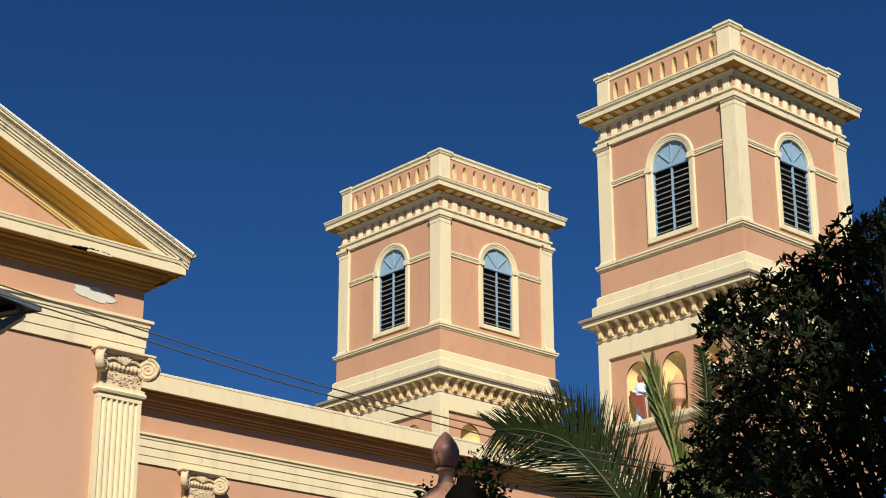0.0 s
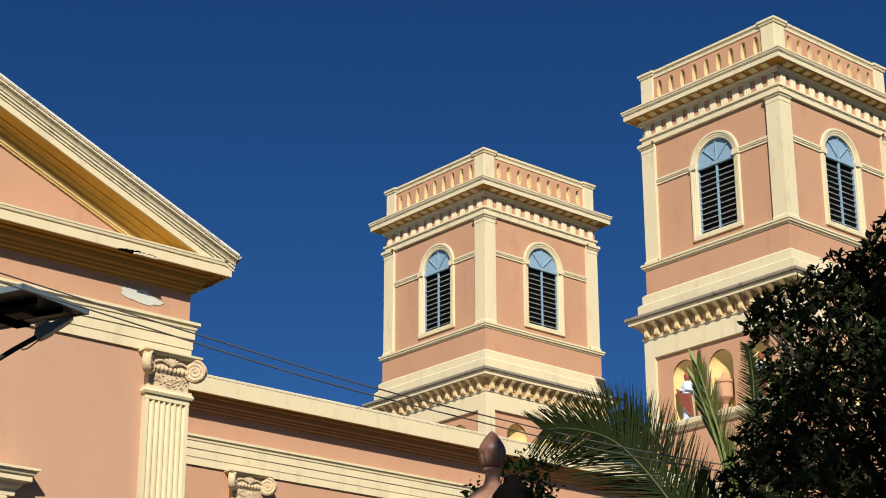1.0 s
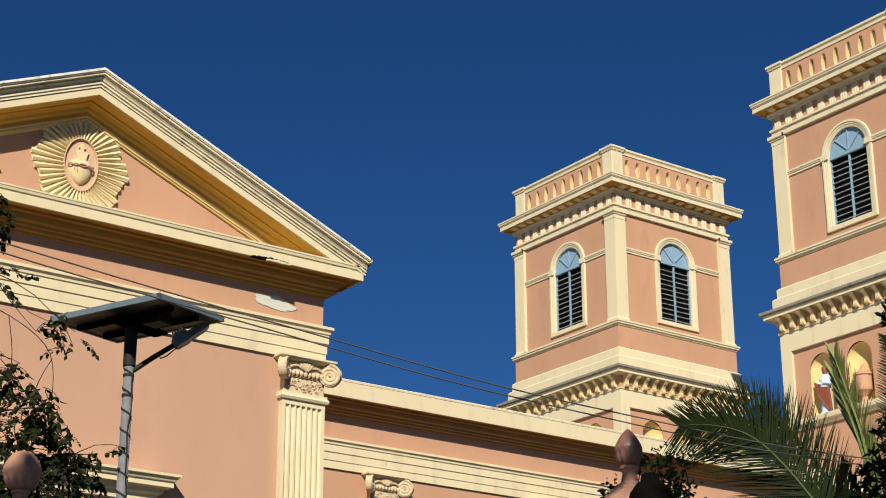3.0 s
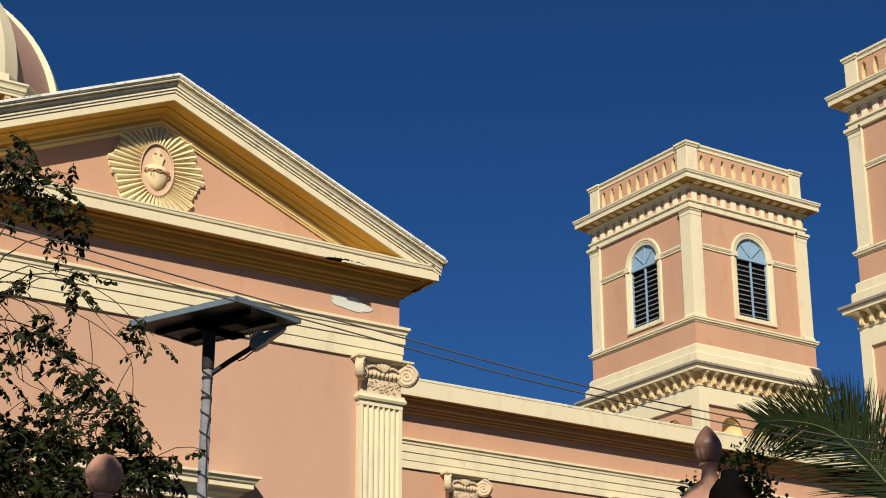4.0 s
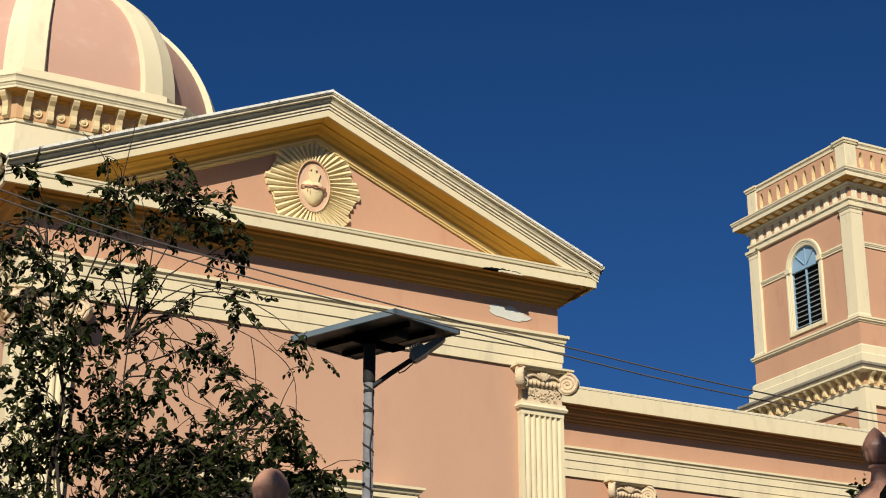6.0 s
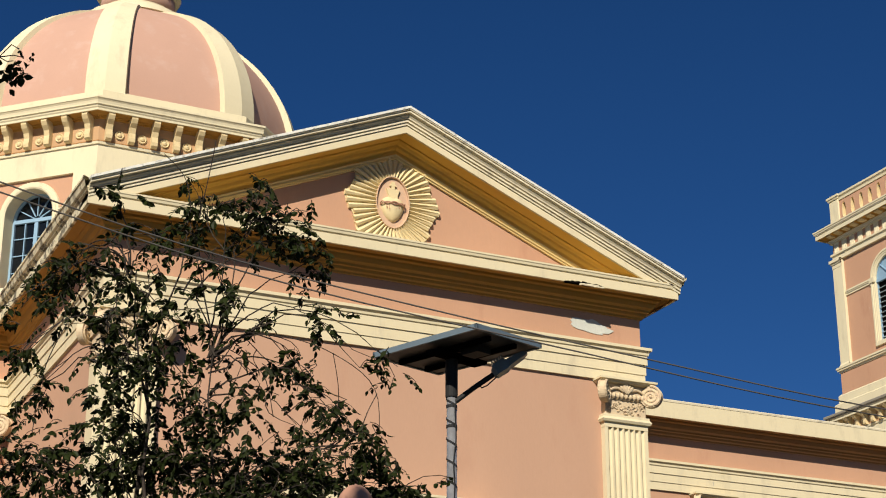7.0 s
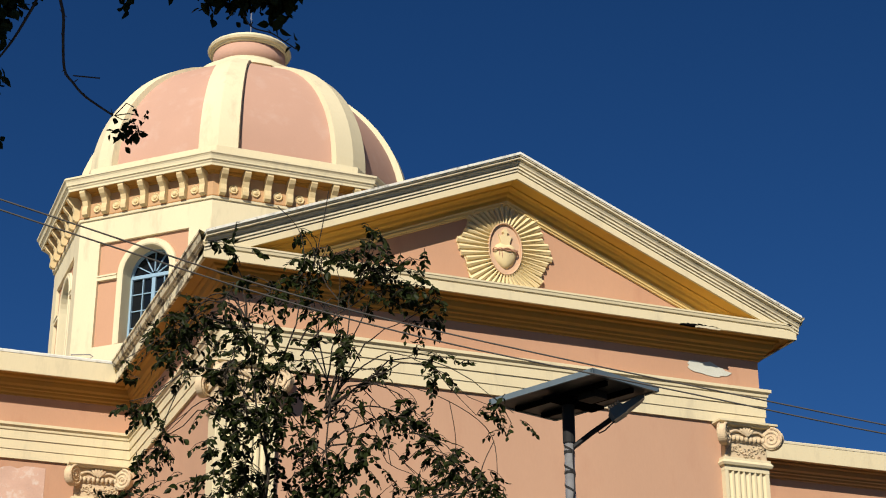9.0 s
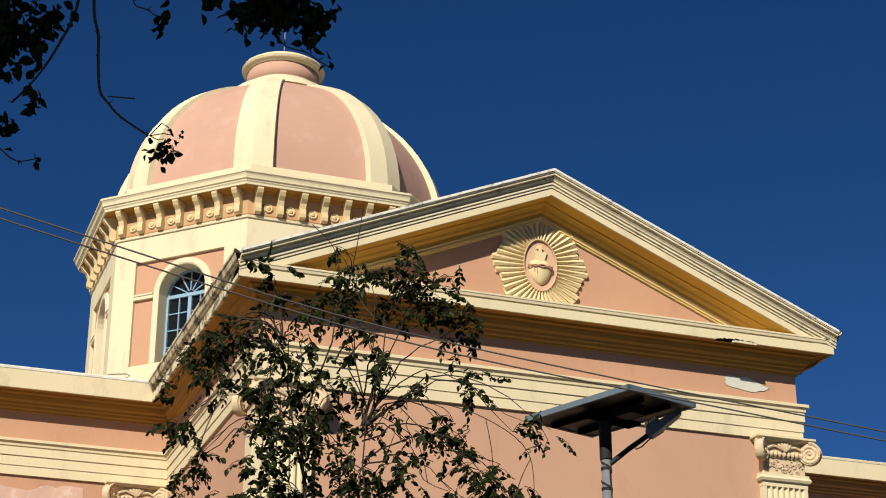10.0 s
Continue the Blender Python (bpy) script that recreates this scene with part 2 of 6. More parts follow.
def lathe(bm, profile, seg=24, centre=(0, 0)):
    """Turns (radius, height) about the vertical."""
    rings = []
    for r, z in profile:
        rings.append([bm.verts.new((centre[0] + r * math.cos(2 * math.pi * i / seg), centre[1] + r * math.sin(2 * math.pi * i / seg), z))
                      for i in range(seg)])
    for a, b in zip(rings, rings[1:]):
        for i in range(seg):
            j = (i + 1) % seg
            bm.faces.new((a[i], a[j], b[j], b[i]))
    if profile[0][0] > 0.002:
        bm.faces.new(rings[0][::-1])
    if profile[-1][0] > 0.002:
        bm.faces.new(rings[-1])


def tube(bm, pts, radii, seg=6):
    """A tapering round limb through points."""
    pts = [Vector(p) for p in pts]
    rings = []
    for i, p in enumerate(pts):
        d = (pts[min(i + 1, len(pts) - 1)] - pts[max(i - 1, 0)]).normalized()
        s = d.cross(Vector((0.31, 0.17, 0.94)))
        s = s.normalized() if s.length > 0.05 else d.cross(Vector((1, 0, 0))).normalized()
        u = s.cross(d)
        r = radii[i] if isinstance(radii, (list, tuple)) else radii
        rings.append([bm.verts.new(p + (s * math.cos(2 * math.pi * k / seg) + u * math.sin(2 * math.pi * k / seg)) * r) for k in range(seg)])
    for a, b in zip(rings, rings[1:]):
        for k in range(seg):
            bm.faces.new((a[k], a[(k + 1) % seg], b[(k + 1) % seg], b[k]))
    bm.faces.new(rings[0][::-1])
    bm.faces.new(rings[-1])


def arc(cx, cz, r, a0, a1, n):
    return [(cx + r * math.cos(a0 + (a1 - a0) * i / n), cz + r * math.sin(a0 + (a1 - a0) * i / n)) for i in range(n + 1)]


def arched_wall(bm, u0, u1, z0, z1, holes, depth, y=0.0):
    """A wall face towards -y with round-headed holes (centre, half width, sill, spring) and their reveals."""
    u = u0
    for c, w, sill, spring in sorted(holes):
        if c - w > u + 1e-4:
            quad(bm, (u, y, z0), (c - w, y, z0), (c - w, y, z1), (u, y, z1))
        if sill > z0 + 1e-4:
            quad(bm, (c - w, y, z0), (c + w, y, z0), (c + w, y, sill), (c - w, y, sill))
        top = arc(c, spring, w, math.pi, 0, 14)
        for (a, za), (b, zb) in zip(top, top[1:]):
            quad(bm, (a, y, za), (b, y, zb), (b, y, z1), (a, y, z1))
        rim = [(c - w, sill)] + top + [(c + w, sill), (c - w, sill)]
        if depth:
            for (a, za), (b, zb) in zip(rim, rim[1:]):
                quad(bm, (a, y, za), (b, y, zb), (b, y + depth, zb), (a, y + depth, za))
        u = c + w
    if u1 > u + 1e-4:
        quad(bm, (u, y, z0), (u1, y, z0), (u1, y, z1), (u, y, z1))


def arch_band(bm, c, sill, spring, profile, n=16):
    """A moulding round a round-headed opening: profile of (distance from the centre line, y)."""
    rings = [[bm.verts.new((c - r, y, sill)) for r, y in profile]]
    for i in range(n + 1):
        a = math.pi * (1 - i / n)
        rings.append([bm.verts.new((c + r * math.cos(a), y, spring + r * math.sin(a))) for r, y in profile])
    rings.append([bm.verts.new((c + r, y, sill)) for r, y in profile])
    for a, b in zip(rings, rings[1:]):
        for j in range(len(profile) - 1):
            bm.faces.new((a[j], b[j], b[j + 1], a[j + 1]))


# ---------------------------------------------------------------- ground
bm = bmesh.new()
quad(bm, (-900, -900, 0), (900, -900, 0), (900, 900, 0), (-900, 900, 0))
tagged(link("ground", bm, EARTH), "dark garden earth round the church", "ground", kind="structure")

# ---------------------------------------------------------------- transept
XL, XR, YF = 6.05, 15.45, 24.75      # wall faces of the transept
YN = 31.36                           # wall face of nave and choir
XM = (XL + XR) / 2 + 0.02
Z_A0, Z_A1, Z_C0, Z_C1 = 10.14, 10.81, 11.32, 11.88

ARCHITRAVE = [(-0.05, Z_A0), (0.045, Z_A0), (0.045, 10.31), (0.06, 10.312), (0.06, 10.49), (0.08, 10.492), (0.08, 10.645),
              (0.10, 10.66), (0.105, 10.70), (0.135, 10.73), (0.145, 10.735), (0.145, 10.785), (-0.05, Z_A1)]
BED = [(-0.05, Z_C0), (0.035, Z_C0), (0.04, 11.355), (0.08, 11.375), (0.09, 11.42), (0.13, 11.43), (0.135, 11.47), (0.19, 11.50), (0.21, 11.56),
       (0.215, 11.59), (0.27, 11.61), (0.28, 11.645), (0.455, 11.65), (0.455, 11.62)]
FRONT_CORNICE = [(0.455, 11.62), (0.50, 11.62), (0.50, 11.765), (0.488, 11.77), (0.488, 11.785), (0.512, 11.80), (0.52, 11.84), (0.53, 11.85), (0.53, 11.88), (-0.05, 11.93)]
SIDE_CORNICE = [(0.455, 11.62), (0.50, 11.62), (0.50, 11.80), (0.525, 11.81), (0.525, 11.84), (0.56, 11.855), (0.575, 11.90), (0.59, 11.95), (0.60, 11.955),
                      (0.60, 12.00), (-0.05, 12.06)]
NAVE_CORNICE = [(0.455, 11.62), (0.50, 11.62), (0.50, 11.97), (0.485, 12.00), (-0.25, 12.02)]

transept = tagged(empty("transept", (XM, YF, 0)), "pink plastered church transept with a cream classical pediment", "church transept")


def put(name, bm, mat, thing, label="", smooth=False):
    """Links a mesh built in world coordinates under a thing."""
    bmesh.ops.transform(bm, matrix=thing.matrix_world.inverted(), verts=bm.verts)
    return link(name, bm, mat, thing, label, smooth)


bm = bmesh.new()
sweep(bm, [(0, 0), (0, 10.5)], [(XL, 42), (XL, YF), (XR, YF), (XR, 42)])
put("wall", bm, PINK_FACADE, transept, "pale pink plastered wall")
bm = bmesh.new()
sweep(bm, [(0, 10.5), (0, Z_C0 + 0.1)], [(XL, 42), (XL, YF), (XR, YF), (XR, 42)])
put("frieze", bm, PINK, transept, "pink plastered frieze")

bm = bmesh.new()
sweep(bm, ARCHITRAVE, [(XL, YN), (XL, YF), (XR, YF), (XR, YN)], before=(0, YN), after=(40, YN))
put("architrave", bm, CREAM, transept, "stepped cream architrave")
# Soffit under the eaves is coloured for its shade and bounced light.
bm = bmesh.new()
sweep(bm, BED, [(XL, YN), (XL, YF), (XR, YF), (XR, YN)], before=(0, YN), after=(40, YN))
put("cornice_soffit", bm, OCHRE_SHADE, transept, "soffit mouldings with the shade under the cornice tinted in")
bm = bmesh.new()
sweep(bm, FRONT_CORNICE, [(XL, YF), (XR, YF)], before=(XL, YN), after=(XR, YN))
put("front_cornice", bm, CREAM, transept)
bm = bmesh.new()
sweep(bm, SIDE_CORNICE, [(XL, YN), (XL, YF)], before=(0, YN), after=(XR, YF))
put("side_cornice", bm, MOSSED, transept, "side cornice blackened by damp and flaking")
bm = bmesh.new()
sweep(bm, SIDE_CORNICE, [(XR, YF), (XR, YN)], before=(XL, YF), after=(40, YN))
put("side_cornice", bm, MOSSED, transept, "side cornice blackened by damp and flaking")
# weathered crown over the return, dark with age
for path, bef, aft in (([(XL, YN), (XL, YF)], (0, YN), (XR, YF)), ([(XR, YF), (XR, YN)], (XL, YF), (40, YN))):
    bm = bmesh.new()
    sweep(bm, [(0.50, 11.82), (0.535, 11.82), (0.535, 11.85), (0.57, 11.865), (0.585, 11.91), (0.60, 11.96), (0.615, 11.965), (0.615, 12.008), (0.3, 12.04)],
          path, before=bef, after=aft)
    put("crown_moulding", bm, MOSSED, transept, "flaking dark grey-brown crown moulding")

# pediment
SLOPE, Z_APEX = 0.422, 13.755


def rake(profile, reach, mat, name, label=""):
    for side in (-1, 1):
        bm = bmesh.new()
        a = [bm.verts.new((XM, YF - o, Z_APEX + n)) for o, n in profile]
        b = [bm.verts.new((XM + side * reach, YF - o, Z_APEX + n - SLOPE * reach)) for o, n in profile]
        for j in range(len(profile) - 1):
            bm.faces.new((a[j], a[j + 1], b[j + 1], b[j]))
        bm.faces.new(b)
        put(name, bm, mat, transept, label)


rake([(-0.10, -0.285), (0.022, -0.285), (0.026, -0.262), (0.05, -0.255), (0.055, -0.235), (0.03, -0.23), (0.06, -0.20), (0.065, -0.18), (0.02, -0.175), (-0.1, -0.175)], 4.62, STRAW, "tympanum_moulding", "straw yellow moulding round the tympanum")
# Warm bounce under the slope is painted into this soffit's colour.
rake([(0.0, -0.185), (0.02, -0.18), (0.035, -0.15), (0.05, -0.11), (0.09, -0.085), (0.10, -0.07), (0.11, -0.03), (0.15, 0.005), (0.20, 0.02), (0.205, 0.045), (0.45, 0.055), (0.0, 0.06)], 4.9, GOLDEN_BOUNCE,
     "raking_soffit", "pediment slope soffit mouldings tinted golden for bounced light")
rake([(0.44, 0.06), (0.45, 0.038), (0.495, 0.038), (0.495, 0.155), (0.44, 0.155)], 4.95, CREAM, "raking_cornice")
rake([(-0.1, 0.14), (0.46, 0.145), (0.46, 0.165), (0.512, 0.17), (0.512, 0.198), (0.498, 0.20), (0.498, 0.212), (0.53, 0.222), (0.53, 0.255), (0.512, 0.258), (0.512, 0.27), (0.545, 0.278), (0.552, 0.30), (0.575, 0.325), (0.556, 0.331), (0.556, 0.344), (0.592, 0.352),
      (0.62, 0.36), (0.62, 0.395), (0.64, 0.40), (0.645, 0.425)], 5.22, GREYED, "crown_moulding", "raking crown moulding greyed by weather")
rake([(0.64, 0.418), (0.655, 0.42), (0.655, 0.462), (0.64, 0.468), (-0.1, 0.505)], 5.225, LIMED, "crown_edge", "flaking white limewashed edge")
bm = bmesh.new()
quad(bm, (XL - 0.1, YF + 0.02, 11.85), (XR + 0.1, YF + 0.02, 11.85), (XM, YF + 0.02, Z_APEX + 0.3), (XM, YF + 0.02, Z_APEX + 0.3))
put("tympanum", bm, PINK, transept)
bm = bmesh.new()
for s in (-1, 1):
    quad(bm, (XM, YF - 0.3, Z_APEX + 0.49), (XM + s * 5.3, YF - 0.3, Z_APEX + 0.49 - SLOPE * 5.3), (XM + s * 5.3, 38.2, Z_APEX + 0.49 - SLOPE * 5.3), (XM, 38.2, Z_APEX + 0.49))
put("roof", bm, ROOF, transept)

# sunburst with an oval medallion
bm = bmesh.new()
SB = Vector((10.735, YF + 0.02, 12.70))
rays = 44
rnd = random.Random(4)


def burst_reach(a):
    """Scalloped eight-pointed outline, cut off below by the cornice."""
    up = math.sin(a)
    r = 0.815 + 0.05 * math.cos(8 * a) - (0.05 * up ** 6 if up > 0 else 0)
    return min(r, 0.70 / abs(up)) if up < -0.01 else r


disc = [bm.verts.new((SB.x + burst_reach(2 * math.pi * i / rays) * 0.985 * math.cos(2 * math.pi * i / rays), SB.y - 0.022, SB.z + burst_reach(2 * math.pi * i / rays) * 0.985 * math.sin(2 * math.pi * i / rays)))
        for i in range(rays)]
bm.faces.new(disc)
sunburst = put("sunburst", bm, BURST, transept, "cream plaster sunburst with fluted rays")


def P(q, d):
    return (SB.x + q[0], SB.y - d, SB.z + q[1])


for i in range(rays):
    bm = bmesh.new()
    a = 2 * math.pi * (i + 0.5) / rays
    hw = math.pi / rays
    r1 = burst_reach(a) * (1.0 if i % 2 else 0.965)
    r0x, r0z = 0.30, 0.46
    base = [(r0x * math.cos(a + s * hw * 0.9), r0z * math.sin(a + s * hw * 0.9)) for s in (-1, 1)]
    tip = [(r1 * math.cos(a + s * hw * 0.78), r1 * math.sin(a + s * hw * 0.78)) for s in (-1, 1)]
    mid0, mid1 = (r0x * math.cos(a), r0z * math.sin(a)), (r1 * math.cos(a), r1 * math.sin(a))
    d0, d1, dm = 0.030, 0.046, 0.073
    quad(bm, P(base[0], d0), P(tip[0], d1), P(mid1, dm), P(mid0, dm))
    quad(bm, P(mid0, dm), P(mid1, dm), P(tip[1], d1), P(base[1], d0))
    bm.faces.new([bm.verts.new(p) for p in (P(tip[0], -0.01), P(tip[1], -0.01), P(tip[1], d1), P(mid1, dm), P(tip[0], d1))])
    quad(bm, P(base[0], d0), P(base[0], -0.01), P(tip[0], -0.01), P(tip[0], d1))
    quad(bm, P(base[1], d0), P(base[1], -0.01), P(tip[1], -0.01), P(tip[1], d1))
    bmesh.ops.transform(bm, matrix=transept.matrix_world.inverted(), verts=bm.verts)
    link("ray", bm, BURST, sunburst)
bm = bmesh.new()
rim = []
for i in range(40):
    a = 2 * math.pi * i / 40
    rim.append([bm.verts.new((SB.x + (0.285 + o) * math.cos(a), SB.y - d, SB.z + (0.445 + o) * math.sin(a)))
                for o, d in ((0.02, 0.0), (0.018, 0.07), (0.01, 0.074), (0.0, 0.066), (0.0, 0.03))])
for i in range(40):
    a, b = rim[i], rim[(i + 1) % 40]
    for j in range(4):
        bm.faces.new((a[j], b[j], b[j + 1], a[j + 1]))
bm.faces.new([r[4] for r in rim])
bmesh.ops.transform(bm, matrix=transept.matrix_world.inverted(), verts=bm.verts)
medallion = link("medallion", bm, FADED_PINK, sunburst, "sunken pink oval medallion")
bm = bmesh.new()
# rounded heart with a small crown and cross above it
n = 28
rings = []
for k in range(7):
    q = k / 6
    rr = math.cos(q * math.pi / 2)
    row = []
    for i in range(n):
        a = 2 * math.pi * i / n
        low = math.cos(a) < 0
        hx = 0.205 * math.copysign(abs(math.sin(a)) ** (1.25 if low else 0.85), math.sin(a))
        hz = -0.29 * abs(math.cos(a)) ** 1.15 if low else 0.165 * abs(math.cos(a)) ** 0.8 - 0.03 * math.exp(-(hx / 0.05) ** 2)
        row.append(bm.verts.new((SB.x + hx * rr, SB.y - 0.03 - 0.10 * math.sin(q * math.pi / 2), SB.z - 0.06 + hz * rr)))
    rings.append(row)
for a, b in zip(rings, rings[1:]):
    for i in range(n):
        bm.faces.new((a[i], a[(i + 1) % n], b[(i + 1) % n], b[i]))
bmesh.ops.transform(bm, matrix=transept.matrix_world.inverted(), verts=bm.verts)
link("heart_relief", bm, BURST, sunburst, "worn plaster heart relief", smooth=True)
bm = bmesh.new()
half = [(0.0, 0.0), (0.085, 0.03), (0.08, 0.12), (0.12, 0.245), (0.09, 0.22), (0.06, 0.25), (0.03, 0.23), (0.03, 0.29), (0.055, 0.29), (0.055, 0.32), (0.03, 0.32), (0.03, 0.365), (0.0, 0.365)]
shape = half + [(-x, z) for x, z in half[-2:0:-1]]
fr = [bm.verts.new((SB.x + x, SB.y - 0.07, SB.z + z)) for x, z in shape]
bk = [bm.verts.new((SB.x + x * 1.06, SB.y - 0.02, SB.z + z)) for x, z in shape]
bm.faces.new(fr)
for i in range(len(shape)):
    bm.faces.new((fr[i], bk[i], bk[(i + 1) % len(shape)], fr[(i + 1) % len(shape)]))
bmesh.ops.transform(bm, matrix=transept.matrix_world.inverted(), verts=bm.verts)
link("crown_relief", bm, BURST, sunburst, "plaster crown and cross over the heart")
bm = bmesh.new()
for k in range(2):  # twined band with drops below it
    tube(bm, [(SB.x + 0.215 * math.cos(a), SB.y - 0.035 - 0.11 * abs(math.sin(a)) ** 0.6, SB.z - 0.035 + 0.02 * math.sin(a * 5 + k * math.pi) - 0.01 * k) for a in [math.pi * i / 18 for i in range(19)]], 0.010, 5)
for x, h in ((-0.14, 0.10), (-0.09, 0.15), (-0.03, 0.10), (0.03, 0.13), (0.08, 0.08)):
    tube(bm, [(SB.x + x, SB.y - 0.115, SB.z - 0.05), (SB.x + x + 0.01, SB.y - 0.118, SB.z - 0.05 - h * 0.6), (SB.x + x + 0.02, SB.y - 0.10, SB.z - 0.05 - h)], [0.006, 0.009, 0.004], 5)
bmesh.ops.transform(bm, matrix=transept.matrix_world.inverted(), verts=bm.verts)
link("thorn_band", bm, STONE_RED, sunburst, "reddish band across the heart")

# bare patch of plaster and the broken edge of the cornice
bm = bmesh.new()
rnd = random.Random(8)
outline = []
for i in range(26):
    a = 2 * math.pi * i / 26
    r = 1 + 0.16 * math.sin(2 * a + 0.5) + 0.12 * math.sin(5 * a + 1) + 0.09 * rnd.uniform(-1, 1)
    outline.append((0.37 * math.cos(a) * r, 0.125 * math.sin(a) * r - 0.06 * math.cos(a)))
top = [bm.verts.new((14.45 + x, YF - 0.012, 11.07 + z)) for x, z in outline]
bot = [bm.verts.new((14.45 + x, YF + 0.004, 11.07 + z)) for x, z in outline]
bm.faces.new(top)
for i in range(26):
    bm.faces.new((top[i], top[(i + 1) % 26], bot[(i + 1) % 26], bot[i]))
put("plaster_patch", bm, PATCH, transept, "bare white plaster patch")
bm = bmesh.new()
rnd = random.Random(3)
N_BREAK = 18
for i in range(N_BREAK):  # ragged black blocks stand in for a shaded hollow, deepest in the middle
    x = 13.70 + i * 0.042
    deep = math.sin(math.pi * (i + 0.5) / N_BREAK) ** 0.6
    box(bm, x, x + 0.044, YF - 0.508 - 0.006 * rnd.random(), YF - 0.44, 11.612, 11.620 + (0.022 + 0.026 * rnd.random()) * deep)
put("broken_edge", bm, SHADE_BLACK, transept, "broken cornice edge with its shaded crack painted black")
bm = bmesh.new()
for i in range(11):  # loosened flakes that hang from the edge
    x = 13.98 + i * 0.042
    sag = 0.003 + 0.011 * rnd.random()
    box(bm, x, x + 0.040, YF - 0.53 - 0.012 * rnd.random(), YF - 0.50, 11.60 - sag, 11.612 + 0.02 * rnd.random())
put("plaster_flake", bm, GREYED, transept, "loosened pale plaster flakes")

# hood over the window below
bm = bmesh.new()
sweep(bm, [(-0.02, 7.330), (0.06, 7.350), (0.07, 7.450), (0.13, 7.490), (0.15, 7.550), (0.25, 7.570), (0.25, 7.650), (0.28, 7.665), (0.31, 7.720), (0.34, 7.730), (0.34, 7.770), (-0.02, 7.830)],
      [(XM - 1.58, YF), (XM + 1.58, YF)], before=(XM - 1.58, YF + 1), after=(XM + 1.58, YF + 1))
for s in (-1, 1):
    x = XM + s * 1.58
    prof = [(-0.02, 7.330), (0.06, 7.350), (0.07, 7.450), (0.13, 7.490), (0.15, 7.550), (0.25, 7.570), (0.25, 7.650), (0.28, 7.665), (0.31, 7.720), (0.34, 7.730), (0.34, 7.770)]
    for (o, z), (p, y) in zip(prof, prof[1:]):
        quad(bm, (x + s * o, YF - o, z), (x + s * p, YF - p, y), (x + s * p, YF + 0.02, y), (x + s * o, YF + 0.02, z))
hood = put("window_hood", bm, CREAM, transept, "moulded cream window hood")
for s in (-1, 1):
    b2 = soft_box(XM + s * 1.38 - 0.13, XM + s * 1.38 + 0.13, YF - 0.10, YF + 0.01, 3.2, 7.335, 0.012)
    put("window_jamb", b2, CREAM, transept)
# Flat black panel paints in the opening's shade; nothing is recessed.
put("window_panel", soft_box(XM - 1.24, XM + 1.24, YF - 0.03, YF + 0.01, 3.2, 7.250), DARK, transept, "flat near-black panel painting the shade of a window opening")


# ---------------------------------------------------------------- pilasters with scrolled capitals
def scroll():
    """Thin drum with a spiral ridge on both faces."""
    bm = bmesh.new()
    R_, T_ = 0.185, 0.055
    disc = []
    for k in range(30):
        a = 2 * math.pi * k / 30
        disc.append([bm.verts.new((R_ * math.cos(a), d, R_ * math.sin(a))) for d in (-T_, T_)])
    for k in range(30):
        a, b = disc[k], disc[(k + 1) % 30]
        bm.faces.new((a[0], b[0], b[1], a[1]))
    bm.faces.new([d[0] for d in disc])
    bm.faces.new([d[1] for d in disc][::-1])
    for d in (-T_, T_):
        pts = []
        for k in range(46):
            q = k / 45
            r = R_ * (1.0 - 0.86 * q)
            a = math.pi / 2 - q * 2 * math.pi * 2.4
            pts.append((r * math.cos(a), d, r * math.sin(a)))
        tube(bm, pts, [0.024 - 0.010 * k / 45 for k in range(46)], 6)
        bmesh.ops.create_uvsphere(bm, u_segments=8, v_segments=6, radius=0.03, matrix=Matrix.Translation((0, d, 0)))
    return bm


